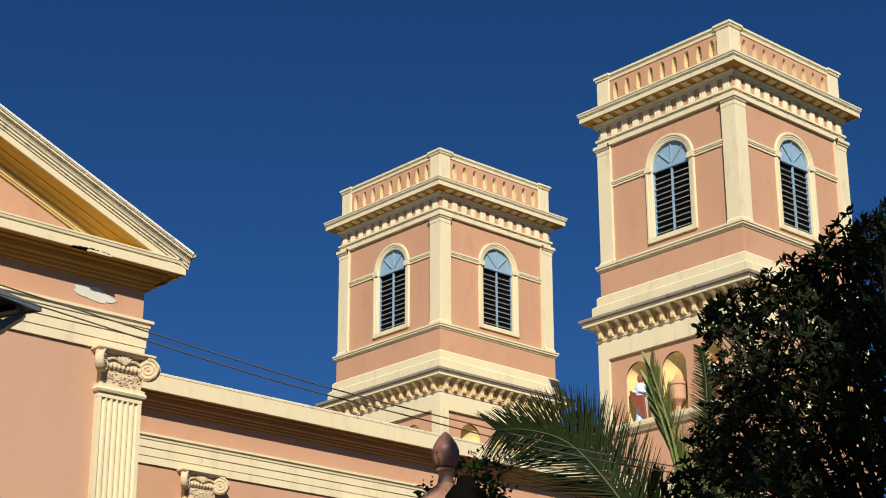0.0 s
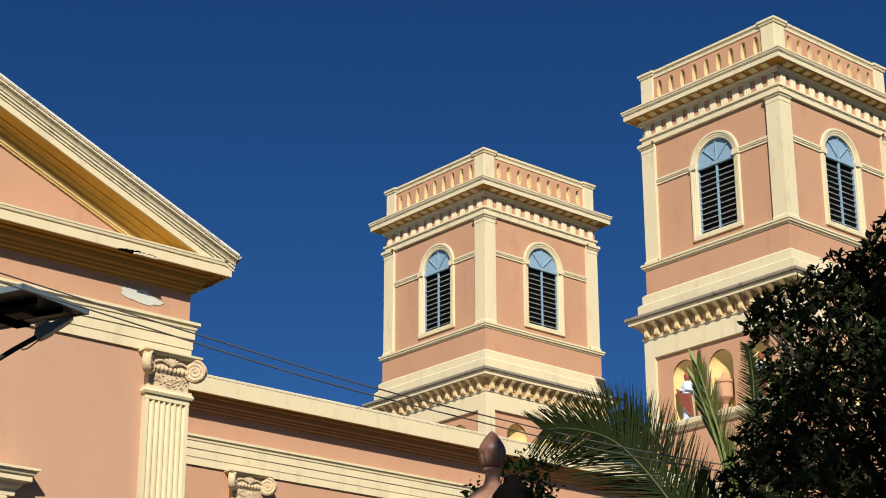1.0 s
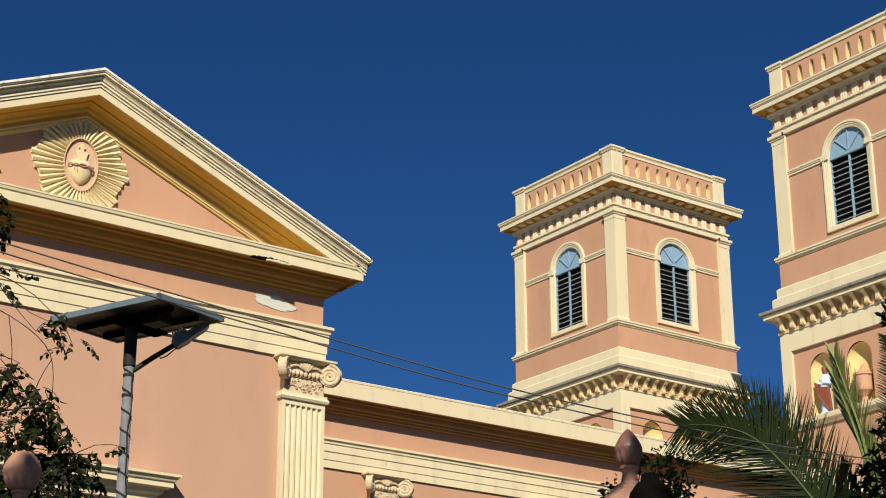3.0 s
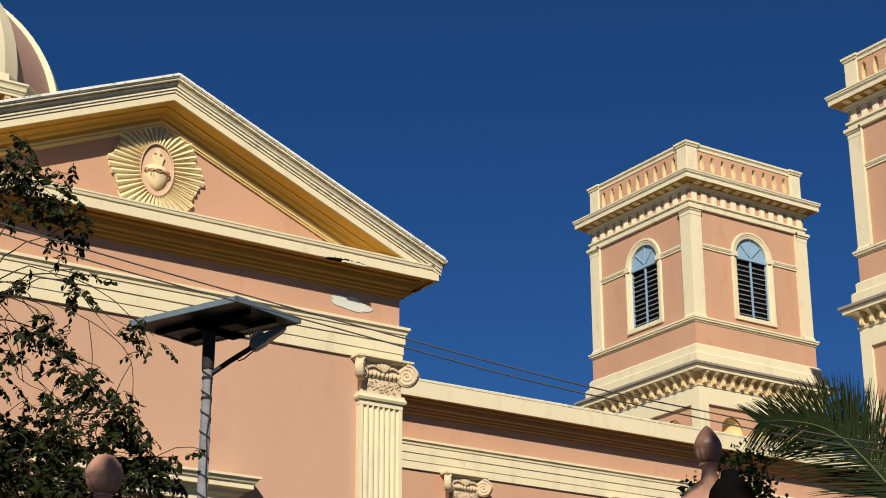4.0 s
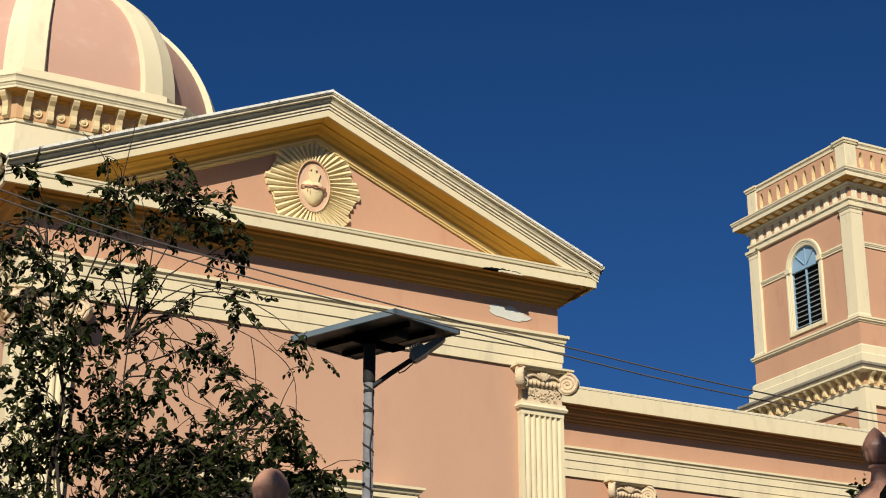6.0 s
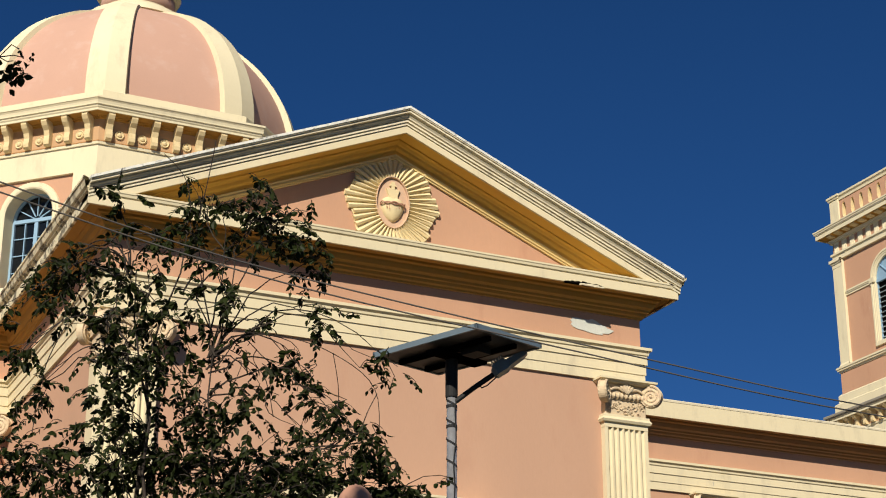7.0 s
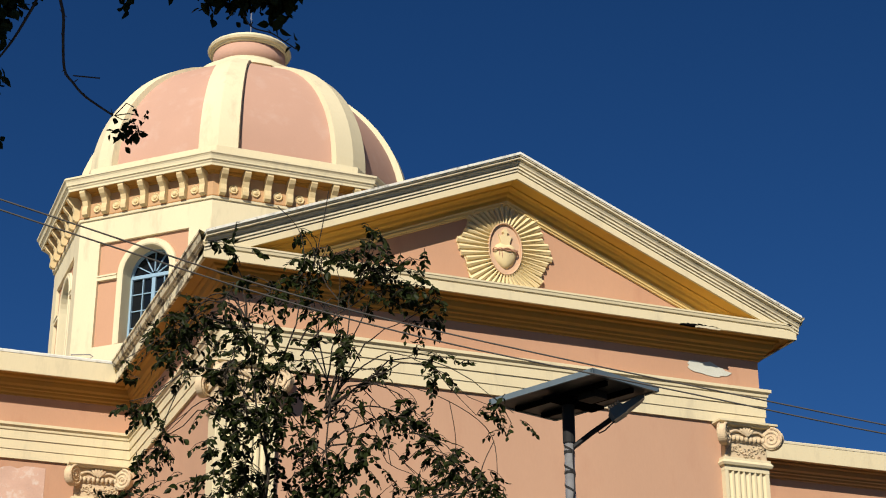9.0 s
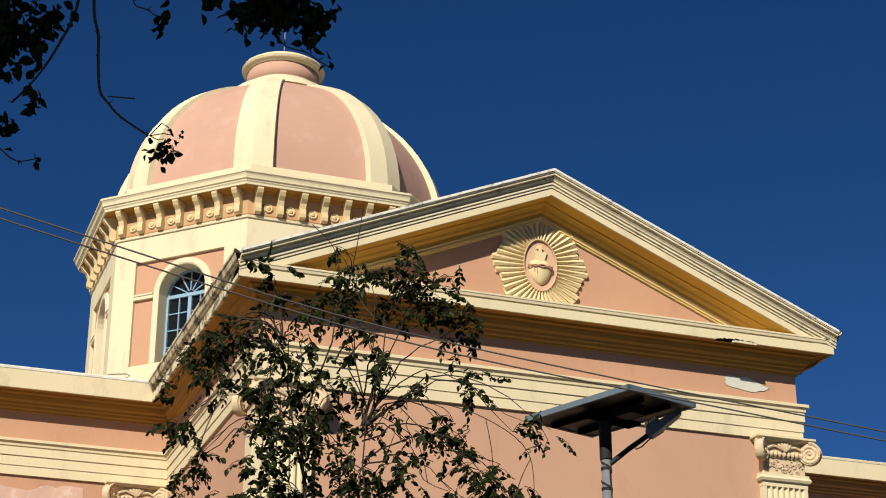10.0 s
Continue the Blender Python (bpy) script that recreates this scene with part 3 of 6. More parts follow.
def pilaster(thing, x, y, turn=0.0):
    """Fluted cream pilaster centred at x on the wall face y, as a part of a thing."""
    w, dep, z0, z1 = 0.42, 0.12, 0.9, 9.42
    section = [(-w, 0.03), (-w, -dep)]
    nf, fr = 7, 0.040
    step = (2 * w - 0.10) / nf
    for i in range(nf):
        c = -w + 0.05 + step * (i + 0.5)
        section += [(c + fr * math.cos(a), -dep + 0.042 * math.sin(a)) for a in [math.pi * (1 - k / 6) for k in range(7)]]
    section += [(w, -dep), (w, 0.03)]
    bm = bmesh.new()
    lo = [bm.verts.new((a, b, z0)) for a, b in section]
    hi = [bm.verts.new((a, b, z1 - 0.10)) for a, b in section]
    for i in range(len(section) - 1):
        bm.faces.new((lo[i], lo[i + 1], hi[i + 1], hi[i]))
    bm.faces.new(hi)
    box(bm, -w - 0.005, w + 0.005, -dep - 0.004, 0.03, z1 - 0.12, z1)
    p = link("pilaster", bm, CREAM, thing, "fluted cream pilaster with scrolled capital")
    p.matrix_basis = thing.matrix_world.inverted() @ pose(x, y, 0, 0, 0, turn)
    link("base", soft_box(-0.55, 0.55, -0.22, 0.02, 0, 0.9, 0.03), CREAM, p)
    bm = bmesh.new()
    sweep(bm, [(-0.02, 9.38), (0.04, 9.39), (0.06, 9.43), (0.04, 9.47), (0.03, 9.475), (0.03, 9.52), (-0.02, 9.53)], [(-w, 0.02), (-w, -dep), (w, -dep), (w, 0.02)])
    link("astragal", bm, CREAM, p)
    bm = soft_box(-w + 0.02, w - 0.02, -dep + 0.0, 0.02, 9.5, 9.80, 0.01)
    rnd = random.Random(12)
    for i in range(26):  # scrolling leaf relief
        cx, cz = -0.36 + 0.72 * ((i * 0.618) % 1), 9.56 + 0.19 * rnd.random()
        r, a0, way_ = rnd.uniform(0.022, 0.05), rnd.uniform(0, 6.28), rnd.choice((-1, 1))
        pts = [(cx + r * (1 - 0.6 * q) * math.cos(a0 + way_ * q * 5), -dep - 0.010, cz + r * (1 - 0.6 * q) * math.sin(a0 + way_ * q * 5)) for q in [k / 7 for k in range(8)]]
        tube(bm, pts, [0.008, 0.012, 0.014, 0.014, 0.013, 0.012, 0.012, 0.010], 5)
    link("neck_band", bm, CARVED, p, "carved scrolling leaf band")
    bm = bmesh.new()
    for i in range(9):  # egg moulding
        cx = -0.32 + 0.08 * i
        bmesh.ops.create_uvsphere(bm, u_segments=8, v_segments=6, radius=1, matrix=Matrix.Translation((cx, -dep - 0.03, 9.85)) @ Matrix.Diagonal((0.036, 0.05, 0.05, 1)))
    box(bm, -w, w, -dep - 0.02, 0.02, 9.79, 9.82)
    box(bm, -w, w, -dep - 0.03, 0.02, 9.88, 10.05)
    for i in range(5):  # central leaf tuft
        a = (i - 2) * 0.42
        pts = [(math.sin(a) * r * 0.95, -dep - 0.06 - 0.02 * r, 9.90 + math.cos(a) * r) for r in (0.0, 0.07, 0.14, 0.19)]
        tube(bm, pts, [0.03, 0.035, 0.03, 0.008], 6)
    for s in (-1, 1):
        pts = [(s * (0.06 + 0.26 * q), -dep - 0.055, 9.93 + 0.05 * math.sin(q * 3.1)) for q in [k / 6 for k in range(7)]]
        tube(bm, pts, [0.022] * 7, 6)
    link("leaf_ornament", bm, CARVED, p, "plaster leaf and egg ornament")
    bm = bmesh.new()
    sweep(bm, [(-0.05, 10.05), (0.08, 10.06), (0.10, 10.09), (0.135, 10.10), (0.135, 10.134), (-0.05, 10.137)], [(-w, 0.02), (-w, -dep - 0.03), (w, -dep - 0.03), (w, 0.02)])
    link("abacus", bm, CREAM, p)
    for s in (-1, 1):
        v = link("volute", scroll(), CARVED, p, "spiral scroll")
        v.matrix_basis = pose(s * (w + 0.04), -dep - 0.10, 9.875, 0, 0, -45 * s) @ Matrix.Diagonal((s, 1, 1, 1))
    return p


for px in (XL + 0.42, XR - 0.42):
    pilaster(transept, px, YF)
# the corner pilaster turns a short way along the side wall
put("pilaster_return", soft_box(XL - 0.085, XL + 0.02, YF - 0.114, YF + 0.36, 0.9, 9.40, 0.012), CREAM, transept, "side of the corner pilaster")
bm = soft_box(XL - 0.125, XL + 0.02, YF - 0.15, YF + 0.40, 9.39, 9.47, 0.02)
box(bm, XL - 0.075, XL + 0.02, YF - 0.10, YF + 0.35, 9.46, 9.80)
box(bm, XL - 0.11, XL + 0.02, YF - 0.13, YF + 0.36, 9.79, 10.05)
box(bm, XL - 0.20, XL + 0.02, YF - 0.20, YF + 0.46, 10.06, 10.135)
put("capital_return", bm, CARVED, transept, "side of the carved capital")
v = link("volute", scroll(), CARVED, transept, "spiral scroll")
v.matrix_basis = transept.matrix_world.inverted() @ pose(XL - 0.17, YF + 0.40, 9.875, 0, 0, -135) @ Matrix.Diagonal((-1, 1, 1, 1))

# ---------------------------------------------------------------- nave and choir
nave = tagged(empty("nave", (28, YN, 0)), "long pink nave wall with cream entablature and pilasters", "church nave")
choir = tagged(empty("choir", (0, YN, 0)), "pink choir wall with cream entablature beside the transept", "church choir")
NAVE_END = 41.9
for thing, x0, x1, bef, aft in ((nave, XR, NAVE_END, (XR, YF), None), (choir, -14.0, XL, None, (XL, YF))):
    bm = bmesh.new()
    quad(bm, (x0, YN, 0), (x1, YN, 0), (x1, YN, Z_C0 + 0.1), (x0, YN, Z_C0 + 0.1))
    if thing is choir:
        quad(bm, (x0, YN + 22, 0), (x0, YN, 0), (x0, YN, 11.9), (x0, YN + 22, 11.9))
    put("wall", bm, PINK, thing)
    bm = bmesh.new()
    sweep(bm, ARCHITRAVE, [(x0, YN), (x1, YN)], before=bef, after=aft)
    put("architrave", bm, CREAM, thing)
    bm = bmesh.new()
    sweep(bm, NAVE_CORNICE, [(x0, YN), (x1, YN)], before=bef, after=aft)
    put("cornice", bm, CREAM, thing)
    bm = bmesh.new()
    sweep(bm, [(0.47, 11.965), (0.508, 11.97), (0.512, 12.01), (0.49, 12.03), (-0.25, 12.05)], [(x0, YN), (x1, YN)], before=bef, after=aft)
    put("parapet_cap", bm, LIMED if thing is choir else GREYED, thing, "weathered parapet capping")
    # Shade under this cornice is tinted in: ochre on choir, russet on nave.
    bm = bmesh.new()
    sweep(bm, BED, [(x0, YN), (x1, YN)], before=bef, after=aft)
    put("cornice_soffit", bm, OCHRE_SHADE if thing is choir else RUSSET, thing, "soffit mouldings with the shade under the cornice tinted in")
    bm = bmesh.new()
    quad(bm, (x0, YN + 0.1, 11.98), (x1, YN + 0.1, 11.98), (x1, 53.5, 11.98), (x0, 53.5, 11.98))
    put("roof", bm, ROOF, thing)
for px in (21.25, 25.9, 30.55, 35.2):
    pilaster(nave, px - 0.055, YN)
for px in (5.43, 0.8, -4.0):
    pilaster(choir, px, YN)
bm = bmesh.new()
tube(bm, [(4.55, YN - 0.15, 12.01), (4.6, YN - 0.15, 12.06), (5.1, YN - 0.15, 12.14), (5.16, YN - 0.15, 12.19), (5.1, YN - 0.15, 12.22), (4.75, YN - 0.15, 12.17)], 0.012, 6)
put("wire_loop", bm, STEEL, choir, "bent wire loop on the parapet")
bm = bmesh.new()
rnd = random.Random(5)
edge = [(-14 + i * 0.125, 9.95 + 0.05 * math.sin(i * 0.31) + 0.05 * rnd.uniform(-1, 1)) for i in range(149)]
for (a, za), (b, zb) in zip(edge, edge[1:]):
    quad(bm, (a, YN - 0.006, 0.5), (b, YN - 0.006, 0.5), (b, YN - 0.006, zb), (a, YN - 0.006, za))
put("peeled_plaster", bm, PEELED, choir, "peeled and patched wall plaster")

# ---------------------------------------------------------------- dome
DX, DY = 10.71, 42.5
dome = tagged(empty("dome", (DX, DY, 0)), "pink ribbed dome on an octagonal cream drum", "dome")
OCT = [(math.cos(radians(22.5 + 45 * i)), math.sin(radians(22.5 + 45 * i))) for i in range(8)]


def octagon(r):
    return [(x * r, y * r) for x, y in OCT]


R_WALL = 4.93
AP = R_WALL * math.cos(math.pi / 8)
SIDE = 2 * R_WALL * math.sin(math.pi / 8)


def framed_arch(thing, m, parts):
    """Repeats a list of (name, object) on another side of a thing."""
    for name, ob in parts:
        again(name, ob, thing, m @ ob.matrix_basis)


bm = bmesh.new()
sweep(bm, [(0, 11.9), (0, 15.45)], octagon(R_WALL), closed=True)
sweep(bm, [(0, 18.15), (0, 18.86)], octagon(R_WALL), closed=True)
for i in range(8):
    m = Matrix.Rotation(radians(45 * i), 4, "Z")
    for a, b in ((-SIDE / 2, -1.27), (1.27, SIDE / 2)):
        quad(bm, *[m @ Vector(p) for p in ((a, -AP, 15.45), (b, -AP, 15.45), (b, -AP, 18.15), (a, -AP, 18.15))])
    for p in (((-1.27, -AP, 15.45), (-1.27, -AP, 18.15), (-1.27, -AP + 0.08, 18.15), (-1.27, -AP + 0.08, 15.45)),
              ((1.27, -AP, 15.45), (1.27, -AP, 18.15), (1.27, -AP + 0.08, 18.15), (1.27, -AP + 0.08, 15.45)),
              ((-1.27, -AP, 18.15), (1.27, -AP, 18.15), (1.27, -AP + 0.08, 18.15), (-1.27, -AP + 0.08, 18.15)),
              ((-1.27, -AP, 15.45), (1.27, -AP, 15.45), (1.27, -AP + 0.08, 15.45), (-1.27, -AP + 0.08, 15.45))):
        quad(bm, *[m @ Vector(q) for q in p])
link("drum", bm, PALE, dome)

bm = bmesh.new()
arched_wall(bm, -1.27, 1.27, 15.45, 18.15, [(0.11, 0.66, 15.48, 17.26)], 0.42, -AP + 0.08)
w_panel = link("drum_panel", bm, PINK, dome)
bm = bmesh.new()
arch_band(bm, 0.11, 15.46, 17.26, [(0.655, -AP + 0.50), (0.655, -AP + 0.02), (0.69, -AP + 0.0), (0.74, -AP + 0.0), (0.75, -AP + 0.02), (0.82, -AP + 0.025), (0.83, -AP + 0.05), (0.84, -AP + 0.09)])
w_trim = link("window_surround", bm, PALE, dome)
imposts = []
for a, b in ((-1.27, -0.71), (0.93, 1.27)):
    bm = bmesh.new()
    box(bm, a, b, -AP + 0.0, -AP + 0.09, 17.16, 17.30)
    box(bm, a, b, -AP - 0.02, -AP + 0.09, 17.25, 17.29)
    imposts.append(("impost_band", link("impost_band", bm, PALE, dome)))
bm = bmesh.new()
Y0 = -AP + 0.42
WC = 0.11
arch_band(bm, WC, 15.5, 17.26, [(0.60, Y0 + 0.03), (0.60, Y0 - 0.04), (0.66, Y0 - 0.04), (0.66, Y0 + 0.03)])
for u in (-0.30, 0.0, 0.30):
    w = 0.05 if u == 0 else 0.012
    box(bm, WC + u - w, WC + u + w, Y0 - 0.03, Y0 + 0.03, 15.5, 17.26)
for z in (15.95, 16.38, 16.81):
    box(bm, WC - 0.6, WC + 0.6, Y0 - 0.015, Y0 + 0.02, z - 0.011, z + 0.011)
box(bm, WC - 0.62, WC + 0.62, Y0 - 0.045, Y0 + 0.03, 17.2, 17.29)
for a in (30, 60, 90, 120, 150):
    m = Matrix.Translation((WC, Y0, 17.26)) @ Matrix.Rotation(-radians(a), 4, "Y")
    box(bm, 0.1, 0.62, -0.015, 0.02, -0.012, 0.012, m)
w_frame = link("window_frame", bm, BLUE, dome, "pale blue painted window frame")
bm = bmesh.new()
quad(bm, (WC - 0.62, Y0 + 0.02, 15.5), (WC + 0.62, Y0 + 0.02, 15.5), (WC + 0.62, Y0 + 0.02, 17.26), (WC - 0.62, Y0 + 0.02, 17.26))
bm.faces.new([bm.verts.new((u, Y0 + 0.02, z)) for u, z in arc(WC, 17.26, 0.62, math.pi, 0, 14)])
w_glass = link("window_pane", bm, GLASS, dome, "dark window glass")
for i in range(1, 8):
    framed_arch(dome, Matrix.Rotation(radians(45 * i), 4, "Z"),
                [("drum_panel", w_panel), ("window_surround", w_trim), ("window_frame", w_frame), ("window_pane", w_glass)] + imposts)

bm = bmesh.new()
sweep(bm, [(-0.05, 18.80), (0.04, 18.81), (0.05, 18.87), (0.02, 18.89), (0.02, 19.36)], octagon(R_WALL), closed=True)
sweep(bm, [(0.45, 19.68), (0.462, 19.675), (0.468, 19.70), (0.48, 19.74), (0.505, 19.775), (0.525, 19.79), (0.525, 19.84), (-0.2, 20.02)], octagon(R_WALL), closed=True)
link("drum_cornice", bm, PALE, dome)
# Shade beneath the drum cornice is put into the ochre here.
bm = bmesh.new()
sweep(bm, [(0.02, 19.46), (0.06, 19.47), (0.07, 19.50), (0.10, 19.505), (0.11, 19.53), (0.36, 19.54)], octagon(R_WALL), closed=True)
link("cornice_soffit", bm, OCHRE_SHADE, dome, "drum cornice soffit mouldings with shade tinted ochre")
bm = bmesh.new()
sweep(bm, [(0.34, 19.54), (0.36, 19.52), (0.39, 19.52), (0.395, 19.57), (0.42, 19.60), (0.43, 19.64), (0.46, 19.65), (0.465, 19.69)], octagon(R_WALL), closed=True)
link("cornice_cyma", bm, PALE, dome, "warm cream moulding under the drum cornice edge")
# Drum frieze takes its bracket shade from the tan colour.
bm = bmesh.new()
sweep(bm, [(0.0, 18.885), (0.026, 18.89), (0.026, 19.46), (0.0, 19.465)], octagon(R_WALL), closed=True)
link("bracket_frieze", bm, TAN_SHADE, dome, "frieze behind the brackets with its shading tinted tan")
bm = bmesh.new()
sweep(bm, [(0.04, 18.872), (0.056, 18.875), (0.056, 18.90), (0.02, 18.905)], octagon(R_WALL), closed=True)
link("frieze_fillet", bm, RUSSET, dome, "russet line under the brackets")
bm = bmesh.new()
sweep(bm, [(0.0, 19.95), (0.0, 20.14), (-0.05, 20.16), (-0.05, 20.32), (-0.12, 20.36), (-0.8, 20.40)], octagon(4.82), closed=True)
link("dome_base", bm, PALE, dome)


def bracket(width, depth, height):
    bm = bmesh.new()
    prof = [(0.02, 0), (-0.30 * depth, 0), (-0.46 * depth, 0.06 * height), (-0.50 * depth, 0.2 * height), (-0.44 * depth, 0.42 * height), (-0.56 * depth, 0.62 * height),
            (-0.84 * depth, 0.76 * height), (-depth, 0.9 * height), (-depth, height), (0.02, height)]
    l = [bm.verts.new((-width / 2, y, z)) for y, z in prof]
    r = [bm.verts.new((width / 2, y, z)) for y, z in prof]
    for i in range(len(prof) - 1):
        bm.faces.new((l[i], r[i], r[i + 1], l[i + 1]))
    bm.faces.new(l)
    bm.faces.new(r[::-1])
    return bm


def rosette(r):
    bm = bmesh.new()
    prof = [(r, 0.02), (r, -0.03), (r * 0.86, -0.05), (r * 0.66, -0.035), (r * 0.55, -0.03), (r * 0.4, -0.06), (0.001, -0.075)]
    rings = [[bm.verts.new((q * math.cos(2 * math.pi * i / 14), y, q * math.sin(2 * math.pi * i / 14))) for i in range(14)] for q, y in prof]
    for a, b in zip(rings, rings[1:]):
        for i in range(14):
            bm.faces.new((a[i], a[(i + 1) % 14], b[(i + 1) % 14], b[i]))
    return bm


first = None
rose = None
NB = 7
for i in range(8):
    m = Matrix.Rotation(radians(45 * i), 4, "Z")
    for j in range(NB):
        u = SIDE * 0.148 * (j - 3)
        mm = m @ Matrix.Translation((u, -AP - 0.02, 18.90))
        if first is None:
            first = link("bracket", bracket(0.15, 0.34, 0.62), WARM_CREAM, dome)
            first.matrix_basis = mm
        else:
            again("bracket", first, dome, mm)
        if j < NB - 1:
            mm = m @ Matrix.Translation((u + SIDE * 0.074, -AP - 0.02, 19.10))
            if rose is None:
                rose = link("rosette", rosette(0.118), WARM_CREAM, dome)
                rose.matrix_basis = mm
            else:
                again("rosette", rose, dome, mm)

# shell: rounded octagon, flat between ribs lower down
bm = bmesh.new()
NZ, NS = 20, 48
H_D, R_D, Z_D = 4.22, 4.52, 20.36
rows = []
for k in range(NZ + 1):
    q = k / NZ * math.radians(77.5)
    z, r = Z_D + H_D * math.sin(q), R_D * math.cos(q)
    row = []
    for i in range(NS):
        a = 2 * math.pi * i / NS
        b = (a + math.pi / 8) % (math.pi / 4) - math.pi / 8
        flat = math.cos(math.pi / 8) / math.cos(b)
        row.append(bm.verts.new((r * flat * math.cos(a), r * flat * math.sin(a), z)))
    rows.append(row)
for a, b in zip(rows, rows[1:]):
    for i in range(NS):
        bm.faces.new((a[i], a[(i + 1) % NS], b[(i + 1) % NS], b[i]))
shell = link("shell", bm, PINK_DOME, dome, "pale pink dome shell")
for p in shell.data.polygons:
    p.use_smooth = True
rib = None
for i in range(8):
    m = Matrix.Rotation(radians(22.5 + 45 * i), 4, "Z")
    if rib is None:
        bm = bmesh.new()
        prev = None
        for k in range(NZ + 1):
            q = k / NZ * math.radians(77)
            z, r = Z_D - 0.02 + H_D * math.sin(q), R_D * math.cos(q)
            w = 0.20 + 0.29 * (r / R_D)
            sec = [bm.verts.new(p) for p in ((r - 0.22, -w, z), (r - 0.02, -w, z + 0.05 * math.sin(q)), (r + 0.07, 0, z + 0.07 * math.sin(q)), (r - 0.02, w, z + 0.05 * math.sin(q)), (r - 0.22, w, z))]
            if prev:
                for j in range(4):
                    bm.faces.new((prev[j], prev[j + 1], sec[j + 1], sec[j]))
            prev = sec
        rib = link("rib", bm, PALE, dome, "broad cream rib")
        rib.matrix_basis = m
    else:
        again("rib", rib, dome, m)
bm = bmesh.new()
lathe(bm, [(1.50, 24.40), (1.45, 24.56), (1.26, 24.68), (1.11, 24.78), (1.03, 24.82), (1.03, 24.86)], 40)
link("lantern_base", bm, PALE, dome)
bm = bmesh.new()
lathe(bm, [(1.01, 24.80), (1.01, 25.36)], 40)
link("lantern_wall", bm, PINK_DOME, dome, smooth=True)
bm = bmesh.new()
lathe(bm, [(0.98, 25.30), (1.06, 25.32), (1.08, 25.36), (1.14, 25.38), (1.17, 25.44), (1.14, 25.50), (1.04, 25.57), (0.6, 25.72), (0.25, 25.79), (0.22, 25.92), (0.001, 25.95)], 40)
link("lantern_cap", bm, PALE, dome, "rounded cream lantern cap")
bm = bmesh.new()
tube(bm, [(0, 0, 25.9), (0, 0, 26.9)], 0.02, 6)
link("rod", bm, STEEL, dome, "thin metal rod")


# ---------------------------------------------------------------- bell towers
def statue_mesh():
    """A plain robed figure of painted plaster with a draped cloak, one mesh."""
    bm = bmesh.new()
    lathe(bm, [(0.25, 0), (0.26, 0.04), (0.20, 0.1), (0.17, 0.6), (0.19, 0.95), (0.21, 1.15), (0.14, 1.3), (0.06, 1.36), (0.09, 1.42), (0.105, 1.5), (0.09, 1.6), (0.001, 1.65)], 14)
    bm.faces.ensure_lookup_table()
    for f in bm.faces:  # brown head and hair
        if f.calc_center_median().z > 1.34:
            f.material_index = 1
    for s in (-1, 1):  # arms raised before the chest
        tube(bm, [(s * 0.19, 0, 1.2), (s * 0.25, -0.08, 0.98), (s * 0.08, -0.22, 1.05)], [0.075, 0.07, 0.045], 8)
    pts = [(-0.36, -0.16, 1.15), (-0.1, -0.25, 0.92), (0.26, -0.24, 0.86), (0.30, -0.2, 0.08), (0.08, -0.27, 0.36), (-0.22, -0.25, 0.78)]
    v = [bm.verts.new(p) for p in pts]
    f = bm.faces.new(v)
    f.material_index = 1
    back = [bm.verts.new((p[0], p[1] + 0.12, p[2])) for p in pts]
    for i in range(6):
        f = bm.faces.new((v[i], v[(i + 1) % 6], back[(i + 1) % 6], back[i]))
        f.material_index = 1
    return bm


